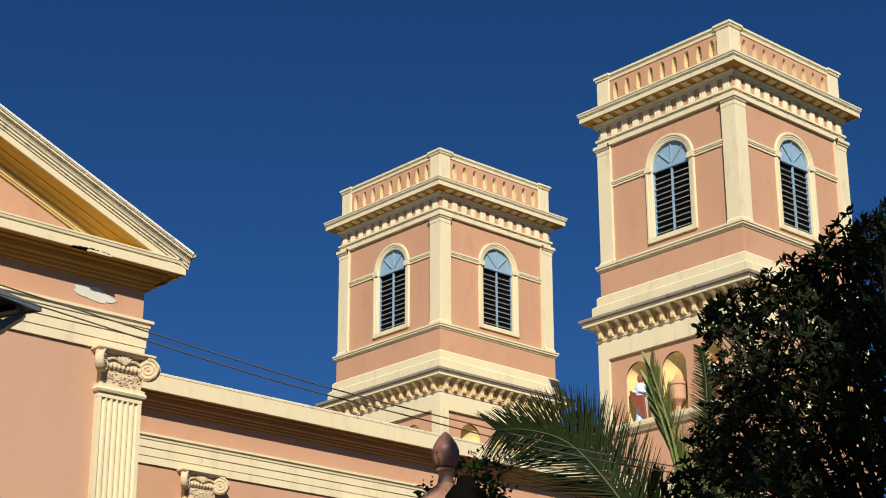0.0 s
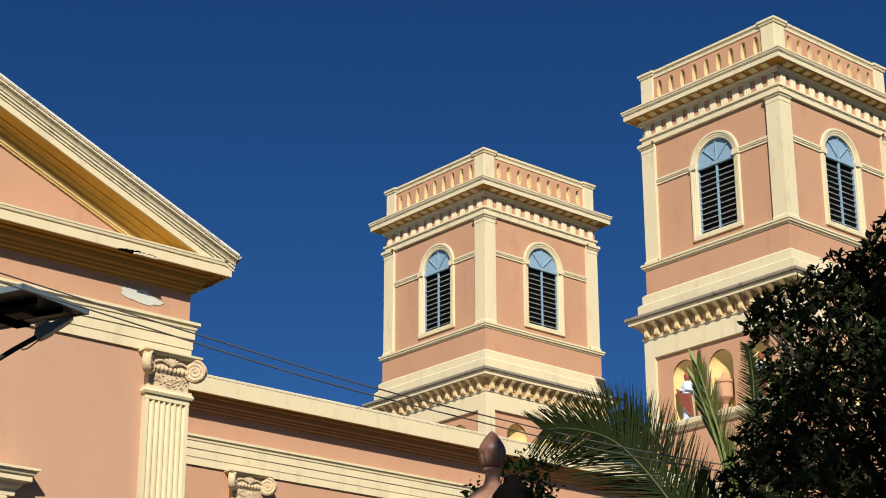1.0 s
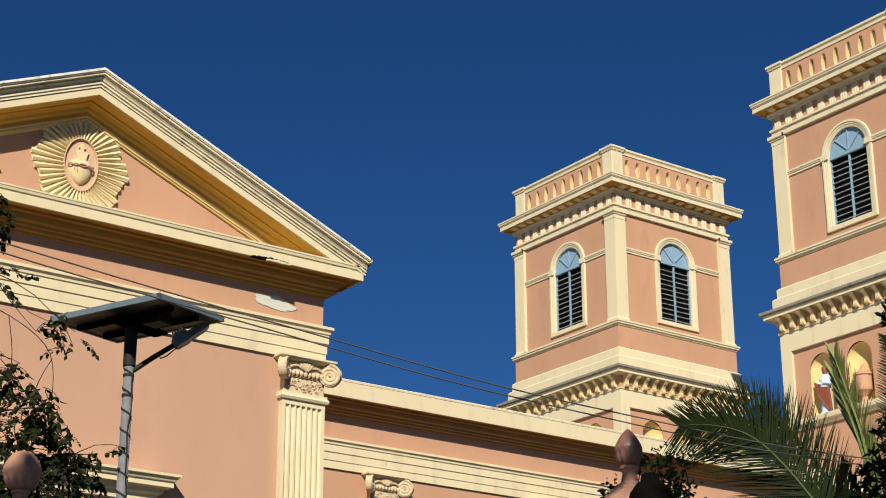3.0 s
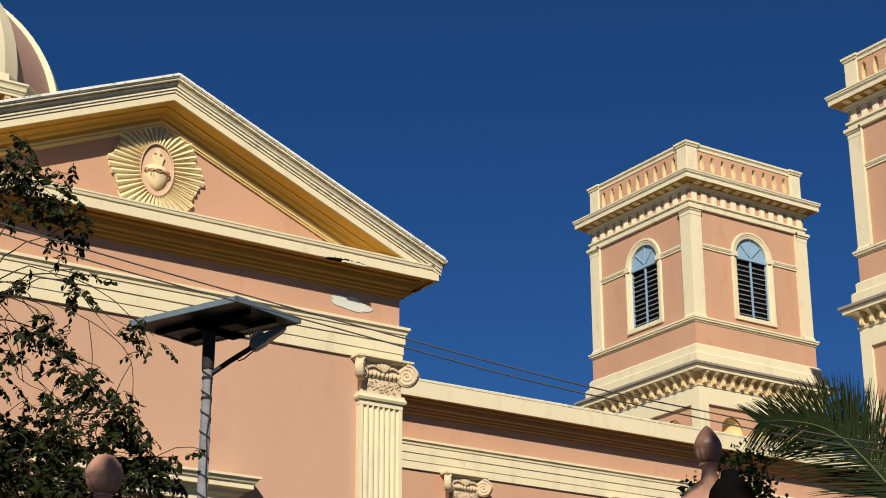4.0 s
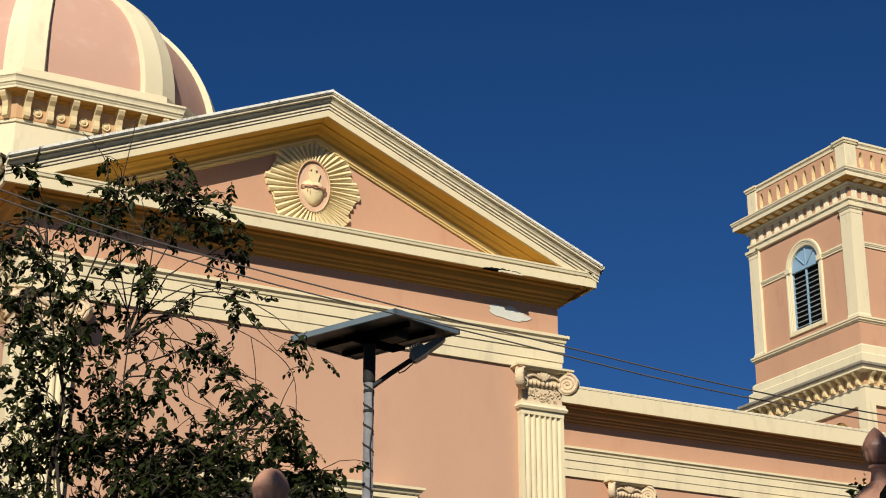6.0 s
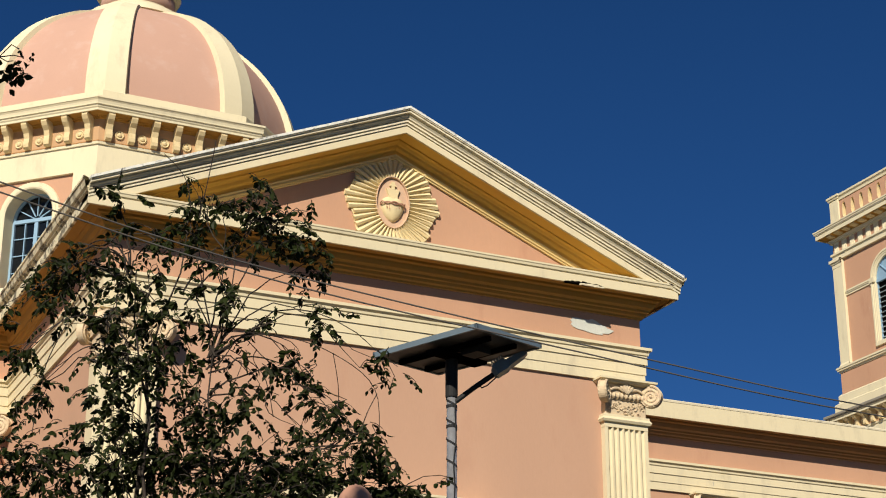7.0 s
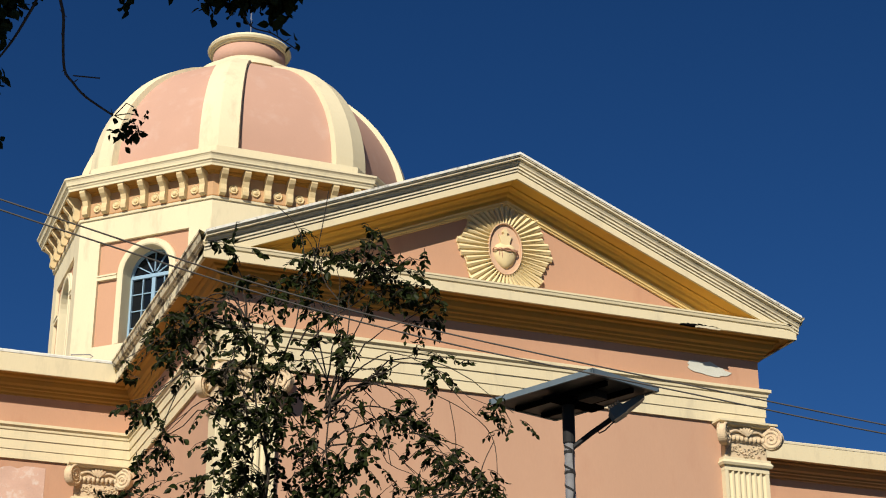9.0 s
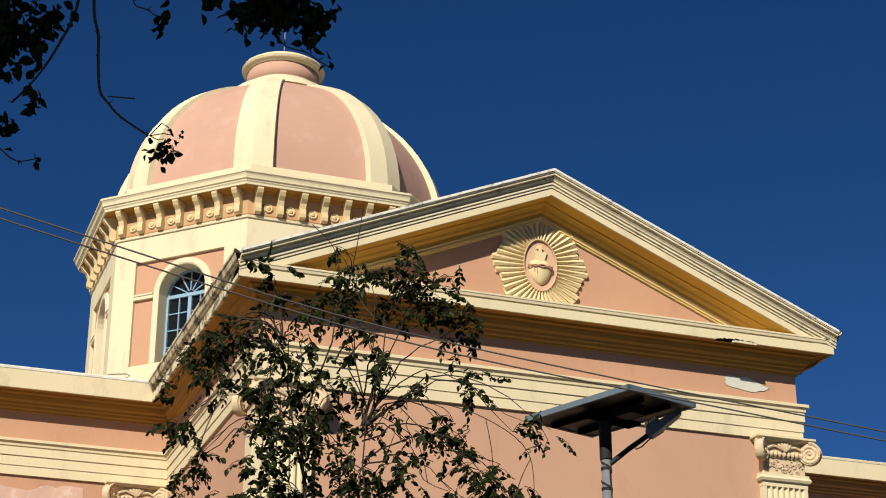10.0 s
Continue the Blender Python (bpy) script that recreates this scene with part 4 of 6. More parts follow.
def bell_tower(cx, cy):
    t = empty("bell_tower", (cx, cy, 0))
    turns = [Matrix.Rotation(radians(90 * k), 4, "Z") for k in range(4)]

    def square(h):
        return [(-h, -h), (h, -h), (h, h), (-h, h)]

    def on_all(name, ob):
        for k in (1, 2, 3):
            again(name, ob, t, turns[k] @ ob.matrix_basis)

    # lower stage with three niches on a side
    LO = 3.17
    bm = bmesh.new()
    sweep(bm, [(0, 0), (0, 15.62)], square(LO), closed=True)
    link("base_wall", bm, PINK, t)
    bm = bmesh.new()
    sweep(bm, [(-0.05, 15.55), (0.10, 15.58), (0.12, 15.66), (0.20, 15.70), (0.22, 15.80), (0.22, 15.86), (-0.15, 15.90)], square(LO), closed=True)
    link("ledge", bm, PALE, t)
    bm = bmesh.new()
    for a, b in ((-LO, -2.72), (2.72, LO)):
        quad(bm, (a, -LO, 15.8), (b, -LO, 15.8), (b, -LO, 18.28), (a, -LO, 18.28))
    quad(bm, (-LO, -LO, 18.28), (LO, -LO, 18.28), (LO, -LO, 18.98), (-LO, -LO, 18.98))
    for u in (-2.72, 2.72):
        quad(bm, (u, -LO, 15.8), (u, -LO, 18.28), (u, -LO + 0.1, 18.28), (u, -LO + 0.1, 15.8))
    quad(bm, (-2.72, -LO, 18.28), (2.72, -LO, 18.28), (2.72, -LO + 0.1, 18.28), (-2.72, -LO + 0.1, 18.28))
    on_all("lower_frame", link("lower_frame", bm, PALE, t))
    bm = bmesh.new()
    nich = [(-1.55, 0.50, 15.88, 17.45), (0.0, 0.50, 15.88, 17.45), (1.55, 0.50, 15.88, 17.45)]
    arched_wall(bm, -2.72, 2.72, 15.8, 18.28, nich, 0.0, -LO + 0.1)
    on_all("lower_panel", link("lower_panel", bm, PINK, t))
    bm = bmesh.new()
    N = 12
    rows = []
    for z in (15.88, 17.45):
        rows.append([bm.verts.new((0.5 * math.cos(math.pi * i / N), 0.34 * math.sin(math.pi * i / N), z)) for i in range(N + 1)])
    for k in range(1, 8):
        e = math.pi / 2 * k / 8
        rows.append([bm.verts.new((0.5 * math.cos(math.pi * i / N), 0.34 * math.sin(math.pi * i / N) * math.cos(e), 17.45 + 0.5 * math.sin(math.pi * i / N) * math.sin(e))) for i in range(N + 1)])
    for a, b in zip(rows, rows[1:]):
        for i in range(N):
            bm.faces.new((a[i], a[i + 1], b[i + 1], b[i]))
    bm.faces.new([rows[0][i] for i in range(N + 1)])
    base = link("niche", bm, STRAW, t, "round-headed straw-yellow niche")
    base.matrix_basis = Matrix.Translation((-1.55, -LO + 0.1, 0))
    for k in range(4):
        for u in (-1.55, 0, 1.55):
            if (k, u) != (0, -1.55):
                again("niche", base, t, turns[k] @ Matrix.Translation((u, -LO + 0.1, 0)))
    # lower cornice
    bm = bmesh.new()
    sweep(bm, [(-0.05, 18.92), (0.03, 18.93), (0.04, 18.99), (0.01, 19.0), (0.01, 19.44), (0.06, 19.47), (0.32, 19.49), (0.32, 19.46), (0.36, 19.46), (0.36, 19.56), (0.39, 19.57)], square(LO), closed=True)
    link("lower_cornice", bm, PALE, t)
    # Tan band paints shade behind the tower brackets.
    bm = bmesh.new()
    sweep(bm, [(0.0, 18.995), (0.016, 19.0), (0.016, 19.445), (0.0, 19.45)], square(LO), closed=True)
    link("bracket_frieze", bm, TAN_SHADE, t, "frieze behind the brackets with its shading tinted tan")
    bm = bmesh.new()
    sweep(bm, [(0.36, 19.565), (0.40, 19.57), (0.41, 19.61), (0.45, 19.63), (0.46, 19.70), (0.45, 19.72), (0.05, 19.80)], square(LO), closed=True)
    link("lower_crown", bm, GREY_BROWN, t, "dark grey-brown crown moulding")
    nb = 14
    b0 = r0 = None
    for k in range(4):
        for j in range(nb):
            u = -LO + 2 * LO * (j + 0.5) / nb
            mm = turns[k] @ Matrix.Translation((u, -LO - 0.005, 19.0))
            if b0 is None:
                b0 = link("bracket", bracket(0.145, 0.32, 0.46), WARM_CREAM, t)
                b0.matrix_basis = mm
            else:
                again("bracket", b0, t, mm)
            if j < nb - 1:
                mm = turns[k] @ Matrix.Translation((u + LO / nb, -LO - 0.005, 19.19))
                if r0 is None:
                    r0 = link("rosette", rosette(0.095), WARM_CREAM, t)
                    r0.matrix_basis = mm
                else:
                    again("rosette", r0, t, mm)
    # stepped block, plinth, string course
    bm = bmesh.new()
    sweep(bm, [(0.12, 19.74), (0.12, 20.14), (0.05, 20.20), (0.0, 20.22), (0.0, 20.50), (-0.06, 20.56), (-0.2, 20.57)], square(LO), closed=True)
    link("stepped_block", bm, PALE, t)
    bm = bmesh.new()
    sweep(bm, [(0, 20.5), (0, 21.50)], square(3.06), closed=True)
    link("plinth", bm, PINK, t)
    bm = bmesh.new()
    sweep(bm, [(-0.05, 21.42), (0.03, 21.43), (0.04, 21.48), (0.09, 21.50), (0.09, 21.56), (0.12, 21.57), (0.12, 21.64), (-0.3, 21.70)], square(3.06), closed=True)
    link("string_course", bm, PALE, t)
    # belfry walls with louvred windows
    HW = 2.92
    WU = 0.12  # the windows stand a little off the middle
    bm = bmesh.new()
    arched_wall(bm, -HW, HW, 21.5, 26.3, [(WU, 0.81, 22.08, 24.55)], 0.12, -HW)
    on_all("belfry_wall", link("belfry_wall", bm, PINK, t))
    # Black box close behind the louvres paints the unlit interior.
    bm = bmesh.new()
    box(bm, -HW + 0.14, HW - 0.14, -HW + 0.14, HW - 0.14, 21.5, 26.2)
    link("belfry_core", bm, DARK, t, "near-black box painting the shade inside the belfry")
    bm = bmesh.new()
    arch_band(bm, WU, 21.98, 24.55, [(0.80, -HW + 0.09), (0.80, -HW - 0.015), (0.84, -HW - 0.03), (0.89, -HW - 0.03), (0.895, -HW - 0.05), (0.96, -HW - 0.05), (0.965, -HW - 0.075), (1.04, -HW - 0.075), (1.06, -HW + 0.02)])
    box(bm, WU - 1.055, WU + 1.055, -HW - 0.07, -HW + 0.02, 21.93, 22.09)
    on_all("window_surround", link("window_surround", bm, PALE, t))
    for sd in (-1, 1):
        bm = bmesh.new()
        for a, b, d, z0, z1 in ((1.04, 2.48, 0.04, 24.47, 24.55), (1.04, 2.48, 0.065, 24.55, 24.60), (1.04, 2.48, 0.085, 24.60, 24.67), (0.80, 1.08, 0.10, 24.47, 24.67)):
            b = b - sd * WU if b > 2 else b
            box(bm, WU + min(sd * a, sd * b), WU + max(sd * a, sd * b), -HW - d, -HW + 0.02, z0, z1)
        on_all("impost_band", link("impost_band", bm, PALE, t))
    # window: frame, fanlight, louvres
    YW = -HW + 0.07
    bm = bmesh.new()
    for a, b in ((-0.81, -0.775), (0.775, 0.81)):
        box(bm, a, b, YW - 0.01, YW + 0.08, 22.08, 24.55)
    box(bm, -0.03, 0.03, YW - 0.015, YW + 0.05, 22.08, 24.5)
    box(bm, -0.81, 0.81, YW - 0.05, YW + 0.05, 24.44, 24.52)
    box(bm, -0.81, 0.81, YW - 0.03, YW + 0.05, 24.52, 24.57)
    box(bm, -0.81, 0.81, YW - 0.02, YW + 0.05, 22.08, 22.12)
    arch_band(bm, 0, 24.55, 24.56, [(0.755, YW + 0.04), (0.755, YW - 0.02), (0.81, YW - 0.02), (0.81, YW + 0.04)])
    for a in (45, 90, 135):
        m = Matrix.Translation((0, YW - 0.03, 24.56)) @ Matrix.Rotation(-radians(a), 4, "Y")
        box(bm, 0.03, 0.75, 0.0, 0.035, -0.018, 0.018, m)
    bmesh.ops.translate(bm, vec=(WU, 0, 0), verts=bm.verts)
    wf = link("window_frame", bm, BLUE, t, "pale blue painted frame")
    on_all("window_frame", wf)
    bm = bmesh.new()
    bm.faces.new([bm.verts.new((u, YW + 0.01, z)) for u, z in arc(WU, 24.55, 0.78, math.pi, 0, 16)])
    on_all("fanlight", link("fanlight", bm, BLUE, t, "pale blue boarded fanlight"))
    lou = None
    for k in range(4):
        for s in (-1, 1):
            for j in range(11):
                tilt = -6 + (9 if (j * 7 + k * 3 + s) % 5 == 0 else -7 if (j * 5 + k + s) % 7 == 0 else 0)
                mm = turns[k] @ Matrix.Translation((WU + s * 0.41, YW + 0.015, 22.23 + j * 0.197)) @ Matrix.Rotation(radians(tilt), 4, "X")
                if lou is None:
                    lou = link("louvre", soft_box(-0.37, 0.37, -0.022, 0.022, -0.007, 0.007, 0.002), BLUE_GREY, t)
                    lou.matrix_basis = mm
                else:
                    again("louvre", lou, t, mm)
    # corner pilasters
    pil = None
    for k in range(4):
        if pil is None:
            c = -3.04
            bm = bmesh.new()
            sweep(bm, [(0, 21.6), (0.04, 21.62), (0.04, 21.72), (0.0, 21.80), (0.0, 25.72), (0.012, 25.73), (0.012, 25.86), (0.05, 25.90), (0.06, 25.95), (0.10, 25.97), (0.10, 26.08), (-0.1, 26.09)],
                  [(c, c + 0.57), (c, c), (c + 0.57, c)], before=(c, c + 1), after=(c + 1, c))
            quad(bm, (c + 0.57, c, 21.6), (c + 0.57, c, 26.0), (c + 0.57, c + 0.12, 26.0), (c + 0.57, c + 0.12, 21.6))
            quad(bm, (c, c + 0.57, 21.6), (c, c + 0.57, 26.0), (c + 0.12, c + 0.57, 26.0), (c + 0.12, c + 0.57, 21.6))
            pil = link("corner_pilaster", bm, PALE, t)
        else:
            again("corner_pilaster", pil, t, turns[k])
    # architrave, frieze of grooved blocks, cornice with flat mutules
    bm = bmesh.new()
    sweep(bm, [(-0.1, 26.03), (0.02, 26.04), (0.02, 26.26), (0.075, 26.265), (0.075, 26.34), (0.0, 26.36)], square(3.0), closed=True)
    link("belfry_architrave", bm, PALE, t)
    bm = bmesh.new()
    sweep(bm, [(0, 26.32), (0, 26.84)], square(2.985), closed=True)
    link("frieze", bm, PINK, t)
    bm = bmesh.new()
    sweep(bm, [(-0.05, 26.78), (0.075, 26.785), (0.075, 26.85), (0.10, 26.87), (0.12, 26.93), (0.14, 26.935)], square(3.0), closed=True)
    sweep(bm, [(0.415, 27.05), (0.415, 27.03), (0.45, 27.03), (0.45, 27.17), (0.44, 27.185), (0.44, 27.20), (0.47, 27.21), (0.47, 27.25)], square(3.0), closed=True)
    link("cornice", bm, PALE, t)
    # Ochre darkens the underside in place of cornice shade.
    bm = bmesh.new()
    sweep(bm, [(0.12, 26.925), (0.14, 26.93), (0.14, 26.99), (0.16, 27.0), (0.42, 27.04)], square(3.0), closed=True)
    link("cornice_soffit", bm, OCHRE_SHADE, t, "soffit between the mutules with shade tinted ochre")
    bm = bmesh.new()
    sweep(bm, [(0.46, 27.245), (0.485, 27.25), (0.495, 27.30), (0.515, 27.32), (0.515, 27.375), (0.49, 27.39), (-0.2, 27.47)], square(3.0), closed=True)
    link("cornice_crown", bm, PALE, t)
    # Dark fillet draws the line of shade beneath the crown.
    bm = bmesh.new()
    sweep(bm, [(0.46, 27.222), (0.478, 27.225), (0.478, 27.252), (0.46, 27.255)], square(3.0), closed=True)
    link("cornice_fillet", bm, GREY_BROWN, t, "thin dark fillet painting the shade line under the crown")
    d0 = e0 = g0 = None
    nd_ = 12
    for k in range(4):
        for j in range(nd_):
            u = -2.98 + 5.96 * (j + 0.5) / nd_
            mm = turns[k] @ Matrix.Translation((u, -2.985, 26.36))
            if d0 is None:
                bm = bmesh.new()
                sec = [(-0.135, 0.02), (-0.135, -0.045), (-0.07, -0.055), (-0.045, -0.038), (-0.02, -0.055), (0.02, -0.055), (0.045, -0.038), (0.07, -0.055), (0.135, -0.045), (0.135, 0.02)]
                lo = [bm.verts.new((x, y, 0)) for x, y in sec]
                hi = [bm.verts.new((x, y, 0.44)) for x, y in sec]
                for i in range(len(sec) - 1):
                    bm.faces.new((lo[i], lo[i + 1], hi[i + 1], hi[i]))
                bm.faces.new(lo[::-1])
                d0 = link("frieze_block", bm, PALE, t)
                d0.matrix_basis = mm
            else:
                again("frieze_block", d0, t, mm)
            mm = turns[k] @ Matrix.Translation((u, -3.14, 26.945)) @ Matrix.Rotation(radians(-8), 4, "X")
            if e0 is None:
                e0 = link("mutule", soft_box(-0.135, 0.135, -0.25, 0.02, 0, 0.07, 0.008), WARM_CREAM, t)
                e0.matrix_basis = mm
            else:
                again("mutule", e0, t, mm)
            mm = turns[k] @ Matrix.Translation((u, -3.02, 26.205))
            if g0 is None:
                g0 = link("regula", soft_box(-0.13, 0.13, -0.022, 0.01, 0.012, 0.062, 0.005), PALE, t)
                g0.matrix_basis = mm
            else:
                again("regula", g0, t, mm)
    # parapet with slots
    PH = 2.93
    bm = bmesh.new()
    sweep(bm, [(0.10, 27.43), (0.10, 27.59), (0.04, 27.62), (-0.02, 27.62)], square(PH), closed=True)
    link("parapet_base", bm, PALE, t)
    bm = bmesh.new()
    sweep(bm, [(-0.04, 28.50), (0.03, 28.51), (0.035, 28.60), (0.06, 28.64), (0.09, 28.67), (0.09, 28.75), (-0.16, 28.79), (-0.26, 28.77), (-0.26, 28.50)], square(PH), closed=True)
    link("parapet_cap", bm, PALE, t)
    bm = bmesh.new()
    sweep(bm, [(-0.15, 27.57), (-0.15, 28.57)], square(PH), closed=True)
    link("parapet_back", bm, WARM_CREAM, t)
    cell_w = (2 * PH - 1.0) / 9
    slot = None
    for k in range(4):
        for j in range(9):
            u = -PH + 0.5 + cell_w * (j + 0.5)
            mm = turns[k] @ Matrix.Translation((u, -PH, 27.61))
            if slot is None:
                bm = bmesh.new()
                hz = 0.90
                hole = []
                for i in range(20):
                    a = 2 * math.pi * i / 20
                    x, z = math.cos(a), math.sin(a)
                    wid = 0.115 - 0.022 * max(z, -0.4)
                    hole.append((wid * math.copysign(abs(x) ** 0.6, x), 0.44 + 0.32 * math.copysign(abs(z) ** 0.8, z)))
                out = []
                for x, z in hole:
                    dx, dz = x, z - 0.44
                    s = min(cell_w / 2 / max(abs(dx), 1e-6), 0.45 / max(abs(dz), 1e-6))
                    out.append((dx * s, 0.45 + dz * s))
                for cx, cz in ((1, 1), (-1, 1), (-1, -1), (1, -1)):  # square the panel off
                    near = min(range(20), key=lambda i: abs(out[i][0] - cx * cell_w / 2) + abs(out[i][1] - 0.45 - cz * 0.45))
                    out[near] = (cx * cell_w / 2, 0.45 + cz * 0.45)
                hv = [bm.verts.new((x, 0, z)) for x, z in hole]
                hb = [bm.verts.new((x, 0.15, z)) for x, z in hole]
                ov = [bm.verts.new((x, 0, z)) for x, z in out]
                for i in range(20):
                    n_ = (i + 1) % 20
                    bm.faces.new((ov[i], ov[n_], hv[n_], hv[i]))
                    f = bm.faces.new((hv[i], hv[n_], hb[n_], hb[i]))
                    f.material_index = 1
                slot = link("parapet_panel", bm, [PINK, WARM_CREAM], t, "pink parapet panel with a recessed cream slot")
                slot.matrix_basis = mm
            else:
                again("parapet_panel", slot, t, mm)
    # plain panel behind corners of the slotted panels
    bm = bmesh.new()
    sweep(bm, [(-0.012, 27.57), (-0.012, 27.69)], square(PH), closed=True)
    sweep(bm, [(-0.012, 28.43), (-0.012, 28.57)], square(PH), closed=True)
    link("parapet_rail", bm, PINK, t)
    post = None
    for k in range(4):
        if post is None:
            c = -PH - 0.06
            bm = soft_box(c, c + 0.56, c, c + 0.56, 27.43, 28.57, 0.012)
            pc = [(c, c), (c + 0.56, c), (c + 0.56, c + 0.56), (c, c + 0.56)]
            sweep(bm, [(-0.02, 28.58), (0.03, 28.60), (0.05, 28.67), (0.08, 28.69), (0.08, 28.77)], pc, closed=True)
            sweep(bm, [(0.08, 28.77), (-0.27, 28.88)], pc, closed=True)
            sweep(bm, [(0.05, 27.43), (0.05, 27.57), (-0.02, 27.62)], pc, closed=True)
            post = link("parapet_post", bm, PALE, t)
        else:
            again("parapet_post", post, t, turns[k])
    bm = bmesh.new()
    quad(bm, (-2.9, -2.9, 27.37), (2.9, -2.9, 27.37), (2.9, 2.9, 27.37), (-2.9, 2.9, 27.37))
    link("roof_deck", bm, ROOF, t)
    return t


TX, TY0, TY1 = 45.09, 35.295, 49.655
near_tower = bell_tower(TX, TY0)
near_tower.matrix_world = pose(TX, TY0, 0) @ Matrix.Diagonal((1.006, 1.006, 1, 1))
tagged(near_tower, "square pink bell tower with cream quoins and louvred arched windows", "bell tower", "pair of bell towers")
copy_thing(near_tower, pose(TX, TY1, 0))

# statues and urn in the niches that face the crossing
for u, name in ((1.55, "statue"), (-1.55, "statue")):
    st = link(name, statue_mesh(), [ROBE, CLOAK])
    st.matrix_world = Matrix.Translation((TX - 3.17 + 0.18, TY0 + u, 15.882)) @ Matrix.Rotation(radians(-90), 4, "Z") @ Matrix.Scale(1.0, 4)
    tagged(st, "painted plaster statue with blue robe and red cloak in niche", "statue", "statues in the tower niches")
bm = bmesh.new()
lathe(bm, [(0.22, 0), (0.22, 0.10), (0.12, 0.16), (0.09, 0.26), (0.16, 0.36), (0.26, 0.46), (0.27, 0.50), (0.27, 0.92), (0.31, 0.96), (0.31, 1.02), (0.2, 1.1), (0.1, 1.18), (0.05, 1.3), (0.001, 1.34)], 20)
urn = link("urn", bm, PINK, None)
urn.matrix_world = pose(TX - 3.17 + 0.2, TY0, 15.882)
tagged(urn, "tall pink plaster urn standing in the middle niche", "urn")

# ---------------------------------------------------------------- solar street lamp
lamp = tagged(empty("street_lamp", (6.03, 12.62, 0)), "solar street lamp on a taped steel pole", "street lamp")
bm = bmesh.new()
lathe(bm, [(0.055, 0), (0.055, 0.3), (0.045, 0.32), (0.042, 5.66), (0.0421, 5.66)], 18)
link("pole", bm, STEEL, lamp, "galvanised steel pole", smooth=True)
bm = bmesh.new()
lathe(bm, [(0.05, 5.62), (0.052, 5.63), (0.052, 6.0), (0.05, 6.01)], 18)
link("collar", bm, BLACK_TAPE, lamp, "black mounting collar")
bm = bmesh.new()
prev = None
for k in range(720):
    z = 0.8 + k * 0.0068
    a = -k * 0.0068 / 0.168 * 2 * math.pi
    cur = [bm.verts.new((0.0465 * math.cos(a), 0.0465 * math.sin(a), z)), bm.verts.new((0.0465 * math.cos(a), 0.0465 * math.sin(a), z + 0.018))]
    if prev:
        bm.faces.new((prev[0], cur[0], cur[1], prev[1]))
    prev = cur
for z in (5.36, 5.53):
    lathe(bm, [(0.043, z), (0.046, z), (0.046, z + 0.024), (0.043, z + 0.024)], 18)
link("tape_wrap", bm, BLACK_TAPE, lamp, "black tape wound round the pole")
bm = bmesh.new()
tube(bm, [(0.006 + 0.010 * math.sin(z * 7.3) + 0.005 * math.sin(z * 17), -0.046, z) for z in [1.0 + 0.06 * k for k in range(77)]], 0.006, 5)
link("pole_lead", bm, BLACK_TAPE, lamp, "black lead strapped along the pole")
PM = Matrix.Translation((0.035, -0.03, 6.022)) @ Matrix.Rotation(radians(-67.5), 4, "Z") @ Matrix.Rotation(radians(2), 4, "X")
bm = bmesh.new()
box(bm, -0.56, 0.56, -0.39, 0.39, -0.012, 0.012)
panel = link("solar_panel", bm, PANEL_BACK, lamp, "dusty solar panel seen from below")
panel.matrix_basis = PM
bm = bmesh.new()
for a in ((-0.58, 0.58, -0.41, -0.385), (-0.58, 0.58, 0.385, 0.41), (-0.58, -0.555, -0.41, 0.41), (0.555, 0.58, -0.41, 0.41)):
    box(bm, a[0], a[1], a[2], a[3], -0.02, 0.028)
link("panel_frame", bm, LAMP_PAINT, panel, "slate blue metal frame")
bm = bmesh.new()
for y in (-0.16, 0.16):
    box(bm, -0.5, 0.5, y - 0.02, y + 0.02, -0.05, -0.012)
box(bm, -0.07, 0.07, -0.3, 0.3, -0.075, -0.045)
link("bracket_rail", bm, SHADE_BLACK, panel, "dark mounting rails")
bm = bmesh.new()
box(bm, 0.12, 0.3, -0.08, 0.08, -0.08, -0.015)
link("junction_box", bm, BLACK_TAPE, panel)
bm = bmesh.new()
tube(bm, [(0.02, -0.02, 5.58), (0.16, -0.09, 5.70), (0.34, -0.18, 5.84)], 0.022, 8)
link("arm", bm, BLACK_TAPE, lamp, "thin black lamp arm")
HM = Matrix.Translation((0.42, -0.22, 5.90)) @ Matrix.Rotation(radians(-27), 4, "Z") @ Matrix.Rotation(radians(-33), 4, "Y") @ Matrix.Scale(0.96, 4)
bm = bmesh.new()
vv = []
for x, w, h0, h1 in ((-0.16, 0.03, -0.03, 0.03), (-0.13, 0.07, -0.04, 0.06), (-0.02, 0.075, -0.04, 0.065), (0.0, 0.07, -0.03, 0.04), (0.15, 0.06, -0.02, 0.03), (0.19, 0.035, -0.01, 0.012)):
    vv.append([bm.verts.new(HM @ Vector(p)) for p in ((x, -w, h0), (x, w, h0), (x, w * 0.8, h1), (x, -w * 0.8, h1))])
for a, b in zip(vv, vv[1:]):
    for k in range(4):
        bm.faces.new((a[k], a[(k + 1) % 4], b[(k + 1) % 4], b[k]))
bm.faces.new(vv[0][::-1])
bm.faces.new(vv[-1])
head = link("lamp_head", bm, LAMP_PAINT, lamp, "slate blue lamp head")
bm = bmesh.new()
for k in range(5):
    box(bm, -0.12 + k * 0.024, -0.11 + k * 0.024, -0.06, 0.06, 0.04, 0.095, HM)
link("cooling_fin", bm, LAMP_PAINT, head)
bm = bmesh.new()
